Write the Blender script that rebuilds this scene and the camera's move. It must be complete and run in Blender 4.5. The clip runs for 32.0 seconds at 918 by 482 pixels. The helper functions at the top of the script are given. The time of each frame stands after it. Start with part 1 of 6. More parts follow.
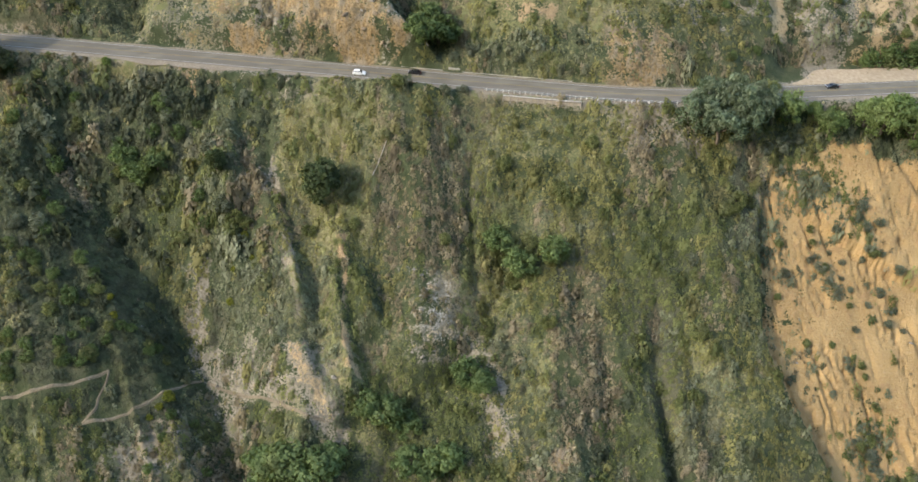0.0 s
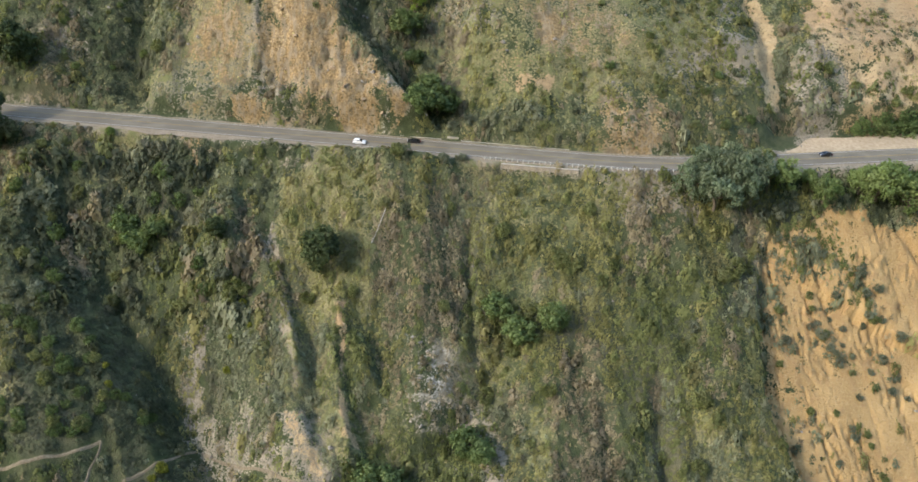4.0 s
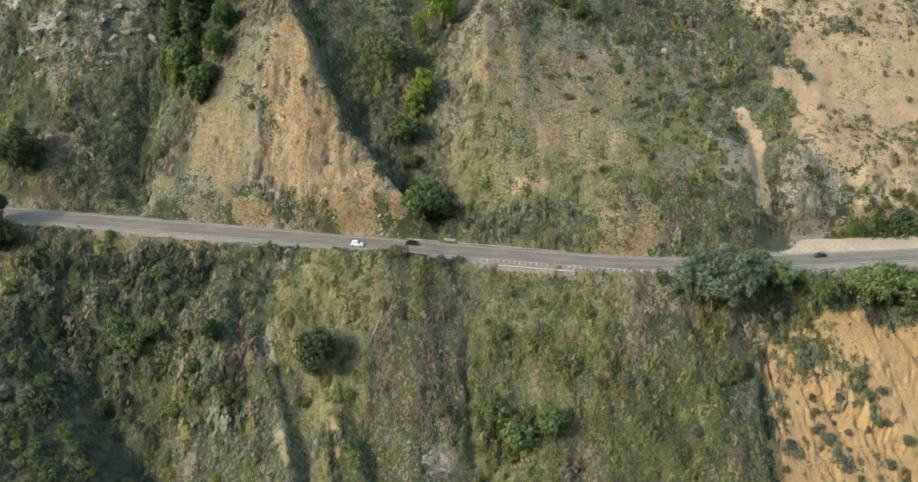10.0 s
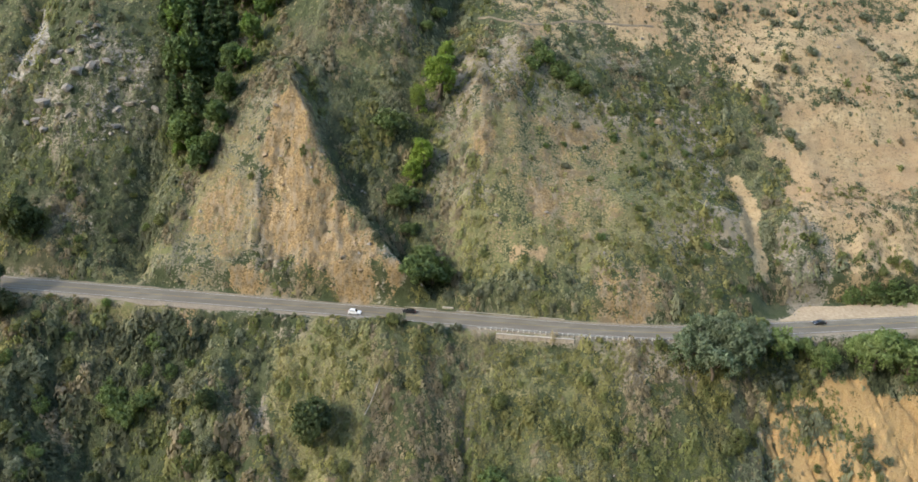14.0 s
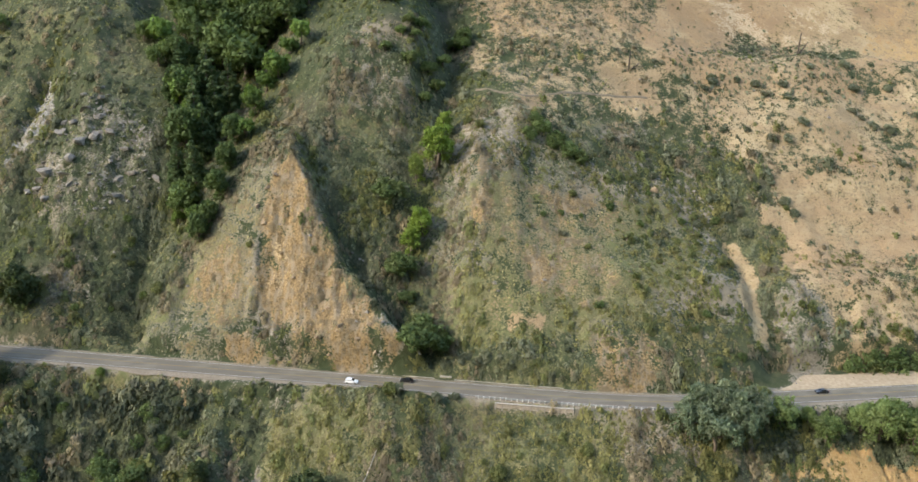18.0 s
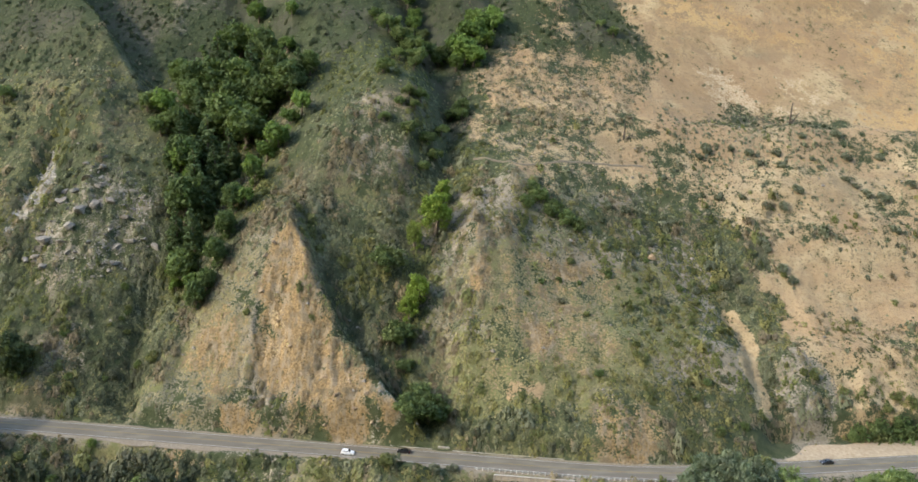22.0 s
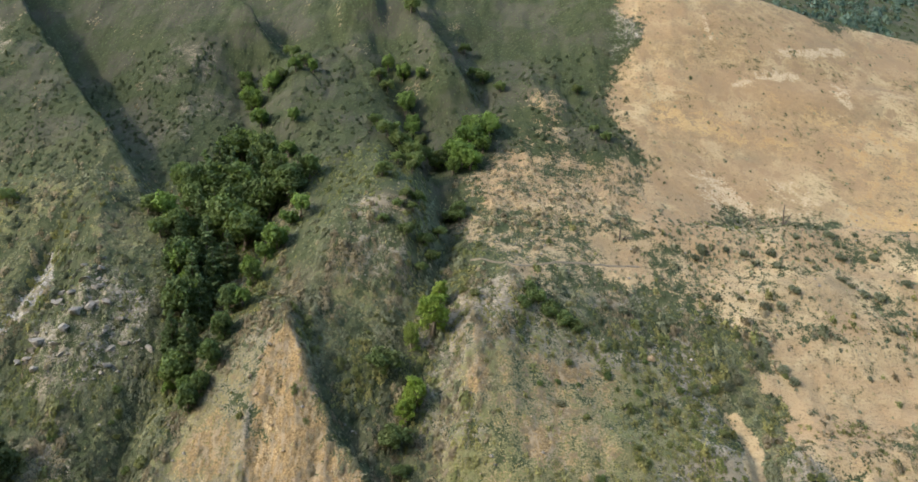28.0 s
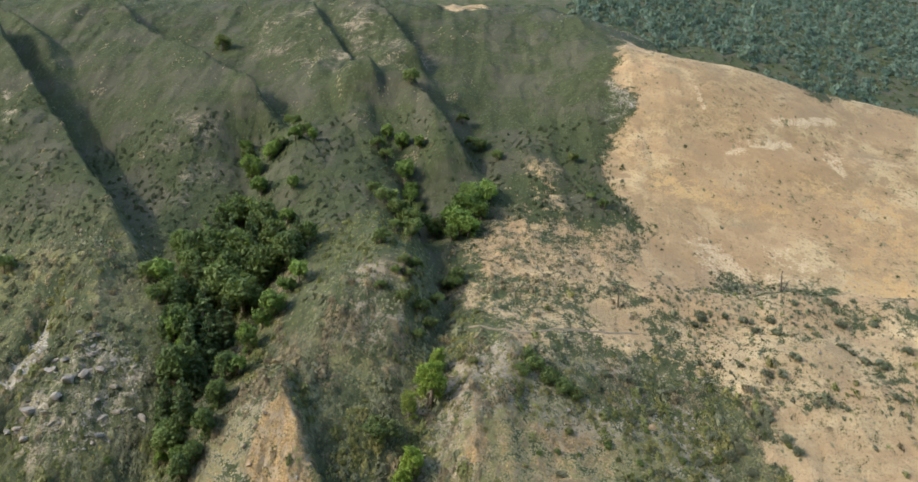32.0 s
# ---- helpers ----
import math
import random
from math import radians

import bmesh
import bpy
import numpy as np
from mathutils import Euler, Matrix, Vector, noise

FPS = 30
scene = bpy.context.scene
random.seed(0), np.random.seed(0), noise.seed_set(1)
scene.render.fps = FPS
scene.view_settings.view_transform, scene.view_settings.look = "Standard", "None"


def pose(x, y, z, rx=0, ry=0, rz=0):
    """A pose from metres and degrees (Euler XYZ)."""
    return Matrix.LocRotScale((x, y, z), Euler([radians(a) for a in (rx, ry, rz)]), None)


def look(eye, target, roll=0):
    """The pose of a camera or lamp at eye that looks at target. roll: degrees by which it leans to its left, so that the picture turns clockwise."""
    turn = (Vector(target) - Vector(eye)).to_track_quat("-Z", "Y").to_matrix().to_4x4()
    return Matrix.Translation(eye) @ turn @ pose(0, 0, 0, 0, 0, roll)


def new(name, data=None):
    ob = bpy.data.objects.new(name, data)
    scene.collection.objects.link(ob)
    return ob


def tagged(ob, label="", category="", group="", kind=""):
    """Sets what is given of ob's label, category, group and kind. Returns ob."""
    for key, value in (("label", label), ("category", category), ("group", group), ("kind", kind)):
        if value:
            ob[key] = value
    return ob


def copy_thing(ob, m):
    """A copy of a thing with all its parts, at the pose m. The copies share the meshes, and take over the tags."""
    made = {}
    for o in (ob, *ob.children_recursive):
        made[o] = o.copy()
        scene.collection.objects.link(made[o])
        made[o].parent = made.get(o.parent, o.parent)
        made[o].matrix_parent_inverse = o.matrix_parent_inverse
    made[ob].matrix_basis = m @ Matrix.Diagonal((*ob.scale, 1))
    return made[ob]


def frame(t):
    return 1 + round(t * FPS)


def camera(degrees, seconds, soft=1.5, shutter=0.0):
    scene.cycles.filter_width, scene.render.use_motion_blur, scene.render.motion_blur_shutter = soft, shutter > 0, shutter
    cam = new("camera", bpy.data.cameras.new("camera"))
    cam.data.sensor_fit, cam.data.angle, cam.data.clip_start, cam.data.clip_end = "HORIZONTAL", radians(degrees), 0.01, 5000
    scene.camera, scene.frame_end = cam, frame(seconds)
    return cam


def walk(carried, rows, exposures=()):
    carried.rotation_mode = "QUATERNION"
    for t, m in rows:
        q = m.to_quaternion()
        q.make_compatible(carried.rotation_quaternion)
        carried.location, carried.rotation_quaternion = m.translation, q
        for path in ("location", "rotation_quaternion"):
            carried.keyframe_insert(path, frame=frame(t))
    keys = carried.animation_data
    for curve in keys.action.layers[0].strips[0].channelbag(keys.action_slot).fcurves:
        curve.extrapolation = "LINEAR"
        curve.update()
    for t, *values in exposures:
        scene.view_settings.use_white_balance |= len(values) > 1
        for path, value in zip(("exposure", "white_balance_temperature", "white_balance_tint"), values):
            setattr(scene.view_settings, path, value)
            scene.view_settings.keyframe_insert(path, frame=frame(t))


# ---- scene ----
# ---------------------------------------------------------------- camera: a drone that hovers off the slope and tilts up
cam = camera(60.51, 32.0, soft=1.6)
EYE = (0.0, 0.0, 150.0)
TILT = (
    (0, 46.313, -1.855, 0.472),
    (2, 48.743, -1.844, 0.413),
    (4, 51.187, -1.839, 0.343),
    (6, 53.642, -1.839, 0.265),
    (8, 56.106, -1.843, 0.182),
    (10, 58.575, -1.847, 0.097),
    (12, 61.046, -1.851, 0.010),
    (14, 63.519, -1.853, -0.076),
    (16, 65.990, -1.852, -0.160),
    (18, 68.458, -1.849, -0.241),
    (20, 70.922, -1.842, -0.320),
    (22, 73.380, -1.833, -0.395),
    (24, 75.833, -1.820, -0.468),
    (26, 78.278, -1.806, -0.539),
    (28, 80.716, -1.792, -0.611),
    (30, 83.148, -1.779, -0.684),
    (32, 85.572, -1.770, -0.763),
)
walk(cam, [(t, pose(*EYE, rx, ry, rz)) for t, rx, ry, rz in TILT])

# ---------------------------------------------------------------- light
SUN_UP, SUN_TURN = radians(32), radians(65)  # shadows fall away from the sea and to the south-east
world = bpy.data.worlds.new("sky")
scene.world = world
world.use_nodes = True
sky = world.node_tree.nodes.new("ShaderNodeTexSky")
sky.sky_type, sky.sun_disc = "NISHITA", False
sky.sun_elevation, sky.sun_rotation = SUN_UP, SUN_TURN + math.pi
sky.air_density, sky.dust_density = 1.2, 1.5
world.node_tree.links.new(sky.outputs[0], world.node_tree.nodes["Background"].inputs[0])
world.node_tree.nodes["Background"].inputs[1].default_value = 0.66
sun = new("sun", bpy.data.lights.new("sun", "SUN"))
sun.data.energy, sun.data.angle, sun.data.color = 3.2, radians(0.6), (1.0, 0.935, 0.82)
fall = Vector((math.cos(SUN_UP) * math.sin(SUN_TURN), math.cos(SUN_UP) * math.cos(SUN_TURN), -math.sin(SUN_UP)))
sun.matrix_world = look((0, 0, 600), Vector((0, 0, 600)) + fall)
scene.view_settings.exposure = -0.11

# ---------------------------------------------------------------- materials
class Nodes:
    """A small hand for wiring a node material."""

    def __init__(self, name, rough=0.9, spec=0.25):
        self.mat = bpy.data.materials.new(name)
        self.mat.use_nodes = True
        self.tree = self.mat.node_tree
        self.shader = self.tree.nodes["Principled BSDF"]
        self.shader.inputs["Roughness"].default_value = rough
        self.shader.inputs["Specular IOR Level"].default_value = spec

    def node(self, kind, **inputs):
        n = self.tree.nodes.new(kind)
        for key, value in inputs.items():
            self.put(n.inputs[key.replace("_", " ")], value)
        return n

    def put(self, socket, value):
        if isinstance(value, bpy.types.NodeSocket):
            self.tree.links.new(value, socket)
        elif isinstance(value, tuple) and len(value) == 3 and socket.type == "RGBA":
            socket.default_value = (*value, 1)
        else:
            socket.default_value = value

    def place(self, sx=1.0, sy=1.0, sz=1.0):
        co = self.node("ShaderNodeNewGeometry").outputs["Position"]
        m = self.node("ShaderNodeVectorMath", Vector=co)
        m.operation = "MULTIPLY"
        m.inputs[1].default_value = (sx, sy, sz)
        return m.outputs[0]

    def speckle(self, scale, detail=4.0, rough=0.6, co=None):
        n = self.node("ShaderNodeTexNoise", Scale=scale, Detail=detail, Roughness=rough)
        self.put(n.inputs["Vector"], co or self.place())
        return n.outputs["Fac"]

    def ramp(self, value, low, high, a=0.0, b=1.0):
        n = self.node("ShaderNodeMapRange", Value=value)
        n.interpolation_type = "SMOOTHSTEP"
        for key, v in (("From Min", low), ("From Max", high), ("To Min", a), ("To Max", b)):
            self.put(n.inputs[key], v)
        return n.outputs[0]

    def sum(self, a, b, op="ADD"):
        n = self.node("ShaderNodeMath")
        n.operation = op
        self.put(n.inputs[0], a), self.put(n.inputs[1], b)
        return n.outputs[0]

    def mix(self, fac, a, b, blend="MIX"):
        n = self.tree.nodes.new("ShaderNodeMix")
        n.data_type, n.blend_type = "RGBA", blend
        self.put(n.inputs[0], fac), self.put(n.inputs[6], a), self.put(n.inputs[7], b)
        return n.outputs[2]

    def attr(self, name, out="Fac"):
        n = self.tree.nodes.new("ShaderNodeAttribute")
        n.attribute_name = name
        return n.outputs[out]

    def bump(self, height, strength, distance):
        n = self.node("ShaderNodeBump", Height=height, Strength=strength, Distance=distance)
        self.put(self.shader.inputs["Normal"], n.outputs[0])

    def done(self, color=None):
        if color is not None:
            self.put(self.shader.inputs["Base Color"], color)
        return self.mat


def ground_material():
    n = Nodes("hillside", 0.95, 0.1)
    fine, mid, wide = n.speckle(1.3, 6), n.speckle(0.22, 5), n.speckle(0.035, 4)
    streak = n.speckle(0.5, 5, 0.65, n.place(1.0, 0.4, 0.4))
    edge = n.sum(n.sum(n.sum(fine, mid), wide), 1.5, "SUBTRACT")

    def cover(name):
        share = n.attr(name)
        ragged = n.ramp(n.sum(share, n.sum(edge, 1.9, "MULTIPLY")), 0.38, 0.62)
        return n.sum(ragged, n.ramp(share, 0.05, 0.3), "MULTIPLY")

    band = n.speckle(0.5, 4, 0.6, n.place(0.035, 0.035, 0.9))
    green = n.mix(n.ramp(mid, 0.35, 0.65), (0.046, 0.058, 0.026), (0.085, 0.090, 0.045))
    green = n.mix(n.ramp(wide, 0.48, 0.66, 0, 0.7), green, (0.109, 0.099, 0.063))
    green = n.mix(n.ramp(fine, 0.5, 0.75, 0, 0.7), green, (0.037, 0.045, 0.020))
    dry = n.mix(n.ramp(fine, 0.35, 0.7), (0.111, 0.102, 0.045), (0.246, 0.217, 0.111))
    dry = n.mix(n.ramp(mid, 0.42, 0.66), dry, (0.139, 0.143, 0.061))
    soil = n.mix(n.ramp(fine, 0.3, 0.7), (0.13, 0.115, 0.085), (0.30, 0.26, 0.195))
    soil = n.mix(n.ramp(wide, 0.4, 0.65), soil, (0.24, 0.20, 0.135))
    rock = n.mix(n.ramp(fine, 0.38, 0.62), (0.13, 0.125, 0.11), (0.42, 0.39, 0.33))
    rock = n.mix(n.ramp(mid, 0.45, 0.62), rock, (0.20, 0.175, 0.125))
    tan = n.mix(n.ramp(wide, 0.35, 0.65), (0.350, 0.222, 0.092), (0.430, 0.288, 0.126))
    tan = n.mix(n.ramp(fine, 0.45, 0.75, 0, 0.7), tan, (0.475, 0.333, 0.175))
    tan = n.mix(n.ramp(mid, 0.5, 0.72, 0, 0.6), tan, (0.334, 0.205, 0.098))
    up = n.node("ShaderNodeSeparateXYZ", Vector=n.place()).outputs[2]
    high = n.ramp(n.sum(up, n.sum(n.speckle(0.02, 3), 60.0, "MULTIPLY")), 110, 150)
    cream = n.mix(n.ramp(mid, 0.35, 0.65), (0.318, 0.231, 0.124), (0.395, 0.299, 0.168))
    upper = n.mix(n.ramp(mid, 0.35, 0.65), (0.290, 0.199, 0.101), (0.378, 0.272, 0.144))
    cream = n.mix(high, cream, upper)
    cream = n.mix(n.ramp(band, 0.47, 0.62, 0, 0.3), cream, (0.262, 0.180, 0.100))
    cream = n.mix(n.ramp(n.speckle(0.03, 5, 0.55), 0.50, 0.62, 0, 0.55), cream, (0.508, 0.394, 0.223))
    cream = n.mix(n.ramp(wide, 0.53, 0.66, 0, 0.7), cream, (0.244, 0.183, 0.107))
    cream = n.mix(n.ramp(n.speckle(0.75, 6, 0.7), 0.53, 0.63, 0, 0.8), cream, (0.166, 0.136, 0.080))
    cream = n.mix(n.sum(high, n.ramp(n.speckle(0.11, 6, 0.62), 0.52, 0.60, 0, 0.75), "MULTIPLY"), cream, (0.232, 0.158, 0.088))
    cream = n.mix(n.ramp(n.speckle(0.02, 6, 0.62, n.place(0.8, 1.0, 2.2)), 0.44, 0.60, 0, 0.6), cream, (0.315, 0.208, 0.112))
    ochre = n.mix(n.ramp(fine, 0.34, 0.66), (0.130, 0.088, 0.043), (0.325, 0.228, 0.112))
    ochre = n.mix(n.ramp(streak, 0.45, 0.62), ochre, (0.262, 0.207, 0.134))
    ochre = n.mix(n.ramp(mid, 0.52, 0.66, 0, 0.8), ochre, (0.140, 0.112, 0.068))
    pale = n.mix(n.ramp(fine, 0.35, 0.65), (0.370, 0.275, 0.160), (0.530, 0.410, 0.258))
    grass = n.mix(n.ramp(mid, 0.35, 0.65), (0.038, 0.048, 0.020), (0.055, 0.064, 0.029))
    grass = n.mix(n.ramp(wide, 0.44, 0.62, 0, 0.8), grass, (0.078, 0.074, 0.050))
    color = n.mix(cover("grass"), green, grass)
    for name, paint in (("soil", soil), ("dry", dry), ("rock", rock), ("ochre", ochre), ("cream", cream), ("tan", tan), ("pale", pale)):
        color = n.mix(cover(name), color, paint)
    h = n.sum(n.sum(fine, 0.6, "MULTIPLY"), mid)
    n.bump(h, 0.9, 0.9)
    return n.done(color)


def leaf_material(name, dark, light, dead=(0.22, 0.18, 0.11), share=0.12, vary=0.0):
    n = Nodes(name, 0.75, 0.2)
    tone = n.attr("tone")
    color = n.mix(n.ramp(tone, 0.1, 0.9), dark, light)
    color = n.mix(n.ramp(n.speckle(0.06, 3), 0.5, 0.7, 0, 0.5), color, dead)
    color = n.mix(n.ramp(n.speckle(2.5, 3), 0.45, 0.75, 0, share * 2), color, dead)
    if vary:
        own = n.node("ShaderNodeObjectInfo").outputs["Random"]
        color = n.mix(n.ramp(own, 0.0, 1.0, 0, vary), color, dark)
        color = n.mix(n.ramp(own, 0.55, 0.75, 0, vary), color, tuple(1.35 * c for c in light))
    thin = n.node("ShaderNodeBsdfTranslucent", Color=n.mix(1.0, color, (1.0, 1.0, 0.55), "MULTIPLY"))
    both = n.node("ShaderNodeMixShader")
    both.inputs[0].default_value = 0.42
    n.tree.links.new(n.shader.outputs[0], both.inputs[1])
    n.tree.links.new(thin.outputs[0], both.inputs[2])
    n.tree.links.new(both.outputs[0], n.tree.nodes["Material Output"].inputs[0])
    return n.done(color)


def plain_material(name, a, b, scale=3.0, rough=0.85, metal=0.0, spec=0.3, bump=0.0):
    n = Nodes(name, rough, spec)
    n.shader.inputs["Metallic"].default_value = metal
    grit = n.speckle(scale, 6)
    color = n.mix(n.ramp(grit, 0.35, 0.65), a, b)
    color = n.mix(n.ramp(n.speckle(scale / 9, 3), 0.4, 0.65, 0, 0.4), color, tuple(0.75 * c for c in a))
    if bump:
        n.bump(grit, 0.5, bump)
    return n.done(color)


def asphalt_material():
    n = Nodes("asphalt", 0.9, 0.25)
    grit, patch = n.speckle(14, 6), n.speckle(0.25, 4, 0.6, n.place(0.35, 1.6, 1))
    color = n.mix(n.ramp(grit, 0.3, 0.7), (0.118, 0.101, 0.074), (0.160, 0.139, 0.104))
    color = n.mix(n.ramp(patch, 0.42, 0.62), color, (0.182, 0.158, 0.117))
    color = n.mix(n.ramp(n.speckle(0.07, 3), 0.5, 0.62, 0, 0.6), color, (0.142, 0.122, 0.092))
    n.bump(grit, 0.3, 0.01)
    return n.done(color)


HILLSIDE = ground_material()
ASPHALT = asphalt_material()
SCRUB = {
    "green": leaf_material("green_scrub_leaves", (0.096, 0.112, 0.038), (0.213, 0.229, 0.087), (0.250, 0.238, 0.135)),
    "olive": leaf_material("olive_scrub_leaves", (0.132, 0.134, 0.048), (0.292, 0.274, 0.108), (0.300, 0.256, 0.138)),
    "sage": leaf_material("sage_leaves", (0.116, 0.128, 0.076), (0.262, 0.272, 0.170), (0.280, 0.250, 0.170)),
    "dark": leaf_material("dark_chaparral_leaves", (0.048, 0.060, 0.035), (0.122, 0.136, 0.078), (0.140, 0.128, 0.092)),
    "brown": leaf_material("withered_brush_twigs", (0.165, 0.136, 0.088), (0.335, 0.280, 0.180), (0.312, 0.266, 0.182)),
    "hill": leaf_material("hill_scrub_leaves", (0.037, 0.056, 0.024), (0.106, 0.130, 0.065), (0.112, 0.098, 0.070), 0.1),
    "straw": leaf_material("dry_grass_blades", (0.256, 0.226, 0.110), (0.488, 0.421, 0.226)),
}
BARK = plain_material("bark", (0.10, 0.075, 0.055), (0.20, 0.16, 0.12), 5, 0.9, bump=0.05)
DEADWOOD = plain_material("bleached_dead_wood", (0.066, 0.051, 0.039), (0.120, 0.096, 0.075), 4, 0.85, bump=0.03)
REDWOOD = leaf_material("redwood_needles", (0.052, 0.086, 0.038), (0.150, 0.205, 0.092), (0.120, 0.135, 0.070), 0.04, 0.4)
GROVE = leaf_material("laurel_leaves", (0.062, 0.098, 0.034), (0.146, 0.196, 0.070), (0.105, 0.130, 0.055), 0.04, 0.5)
ALDER = leaf_material("alder_leaves", (0.110, 0.172, 0.026), (0.260, 0.345, 0.072), (0.190, 0.210, 0.070), 0.1, 0.3)
BAY = leaf_material("bay_laurel_leaves", (0.072, 0.122, 0.030), (0.185, 0.270, 0.072), (0.13, 0.16, 0.06), 0.1, 0.5)
PINE = leaf_material("pine_needles", (0.089, 0.138, 0.045), (0.240, 0.300, 0.111), (0.210, 0.210, 0.105), 0.1, 0.3)
EUCALYPT = leaf_material("eucalyptus_leaves", (0.098, 0.138, 0.084), (0.222, 0.272, 0.172), (0.202, 0.202, 0.124), 0.1)
CYPRESS = leaf_material("cypress_leaves", (0.034, 0.054, 0.024), (0.096, 0.122, 0.052), (0.100, 0.098, 0.055), 0.1)
OAK = leaf_material("oak_leaves", (0.068, 0.107, 0.036), (0.170, 0.218, 0.082), (0.162, 0.145, 0.065), 0.1, 0.4)
# air haze is put into these leaf colours as extra blue and lightness
HAZY_FARWOOD = leaf_material("haze_tinted_tree_leaves", (0.046, 0.086, 0.070), (0.122, 0.178, 0.140), (0.17, 0.20, 0.15), 0.1)
SAGELEAF = leaf_material("sage_bush_leaves", (0.100, 0.116, 0.078), (0.225, 0.240, 0.165), (0.230, 0.205, 0.140), 0.12, 0.4)
GOLD = leaf_material("yellow_green_leaves", (0.141, 0.162, 0.022), (0.292, 0.292, 0.049), (0.216, 0.216, 0.054), 0.1)
STONE = plain_material("weathered_stone", (0.160, 0.140, 0.113), (0.310, 0.277, 0.226), 2.2, 0.9, bump=0.12)
OCHRESTONE = plain_material("ochre_stone", (0.21, 0.15, 0.092), (0.38, 0.29, 0.185), 2.2, 0.9, bump=0.12)
DUST = plain_material("trodden_dust", (0.205, 0.162, 0.108), (0.300, 0.246, 0.174), 1.6, 0.95, bump=0.02)
TRAIL = plain_material("trail_dirt", (0.145, 0.115, 0.075), (0.22, 0.18, 0.122), 1.6, 0.95, bump=0.02)
SAND = plain_material("pullout_sand", (0.34, 0.25, 0.15), (0.45, 0.35, 0.225), 0.8, 0.95, bump=0.02)
CONCRETE = plain_material("weathered_concrete", (0.33, 0.29, 0.24), (0.49, 0.44, 0.37), 3.0, 0.9, bump=0.01)
PALEPOST = plain_material("pale_painted_timber", (0.60, 0.56, 0.50), (0.75, 0.71, 0.64), 5.0, 0.85)
STEEL = plain_material("galvanised_steel", (0.42, 0.42, 0.41), (0.58, 0.58, 0.56), 6.0, 0.5, 0.6)
TIMBER = plain_material("weathered_timber", (0.38, 0.32, 0.25), (0.56, 0.48, 0.39), 6.0, 0.9)
WHITELINE = plain_material("worn_white_line", (0.324, 0.304, 0.266), (0.454, 0.434, 0.389), 4.0, 0.8)
YELLOWLINE = plain_material("worn_yellow_line", (0.235, 0.168, 0.050), (0.308, 0.230, 0.078), 4.0, 0.8)

# ---------------------------------------------------------------- the lie of the land
def sstep(a, b, v):
    q = np.clip((v - a) / (b - a), 0, 1)
    return q * q * (3 - 2 * q)


def lattice(ix, iy, seed):
    h = (ix.astype(np.int64) * 374761393 + iy.astype(np.int64) * 668265263 + seed * 144269504) & 0xFFFFFFFF
    h = ((h ^ (h >> 13)) * 1274126177) & 0xFFFFFFFF
    return ((h ^ (h >> 16)) & 0xFFFF) / 65535.0 * 2 - 1


def grain(x, y, seed=0):
    ix, iy = np.floor(x), np.floor(y)
    u, v = x - ix, y - iy
    u, v = u * u * (3 - 2 * u), v * v * (3 - 2 * v)
    a, b = lattice(ix, iy, seed), lattice(ix + 1, iy, seed)
    c, e = lattice(ix, iy + 1, seed), lattice(ix + 1, iy + 1, seed)
    return (a * (1 - u) + b * u) * (1 - v) + (c * (1 - u) + e * u) * v


def fbm(x, y, octaves=4, seed=0):
    total, amp = 0.0, 0.5
    for k in range(octaves):
        total = total + amp * grain(x * 2 ** k, y * 2 ** k, seed + k * 7)
        amp *= 0.5
    return total


def road_y(x):
    return 239.3 - 0.103 * x + 2.35 * np.logaddexp(0, (x - 72) / 10)


def to_line(pts, x, y):
    """Distance to a polyline, which side of it (from -1 left to 1 right of its course), and how far along (0 to 1)."""
    best = np.full(np.shape(x), 1e9)
    side, along = np.zeros(np.shape(x)), np.zeros(np.shape(x))
    steps = [math.dist(p, q) for p, q in zip(pts, pts[1:])]
    total, gone = sum(steps), 0.0
    for (ax, ay), (bx, by), n in zip(pts, pts[1:], steps):
        ux, uy = (bx - ax) / n, (by - ay) / n
        s = np.clip((x - ax) * ux + (y - ay) * uy, 0, n)
        dx, dy = x - ax - s * ux, y - ay - s * uy
        dist = np.hypot(dx, dy)
        near = dist < best
        best = np.where(near, dist, best)
        side = np.where(near, dx * uy - dy * ux, side)
        along = np.where(near, (gone + s) / total, along)
        gone += n
    return best, side / np.maximum(best, 1e-6), along


# ridges (h > 0) and gullies (h < 0): course, height at both ends, width left and right of the course
SPURS = []


def spur(course, heights, left, right, brow=0):
    SPURS.append((course, heights, left, right, brow))


# seaward slope
spur([(-132.4, 220.0), (-112.8, 197.3), (-96.8, 181.9), (-84.3, 166.7), (-67.8, 139.1)], (-7, -18), 24, 14)
spur([(-147.5, 189.8), (-132.4, 164.0), (-130.9, 152.3)], (5, 5), 26, 20)
spur([(-166.2, 211.5), (-160.3, 176.4), (-153.9, 157.5)], (12, 14), 62, 40)
spur([(-52.2, 134.1), (-55.8, 158.8), (-63.3, 182.6)], (5, 2), 18, 16)
spur([(-65.6, 212.5), (-59.5, 200.6), (-53.7, 190.8), (-47.7, 178.6)], (3, 8), 5, 14)
spur([(-38.0, 193.4), (-33.6, 187.1), (-26.1, 177.0)], (4, 6), 5, 11)
spur([(-36.1, 180.3), (-34.1, 168.6), (-28.8, 155.0)], (4, 6), 5, 11)
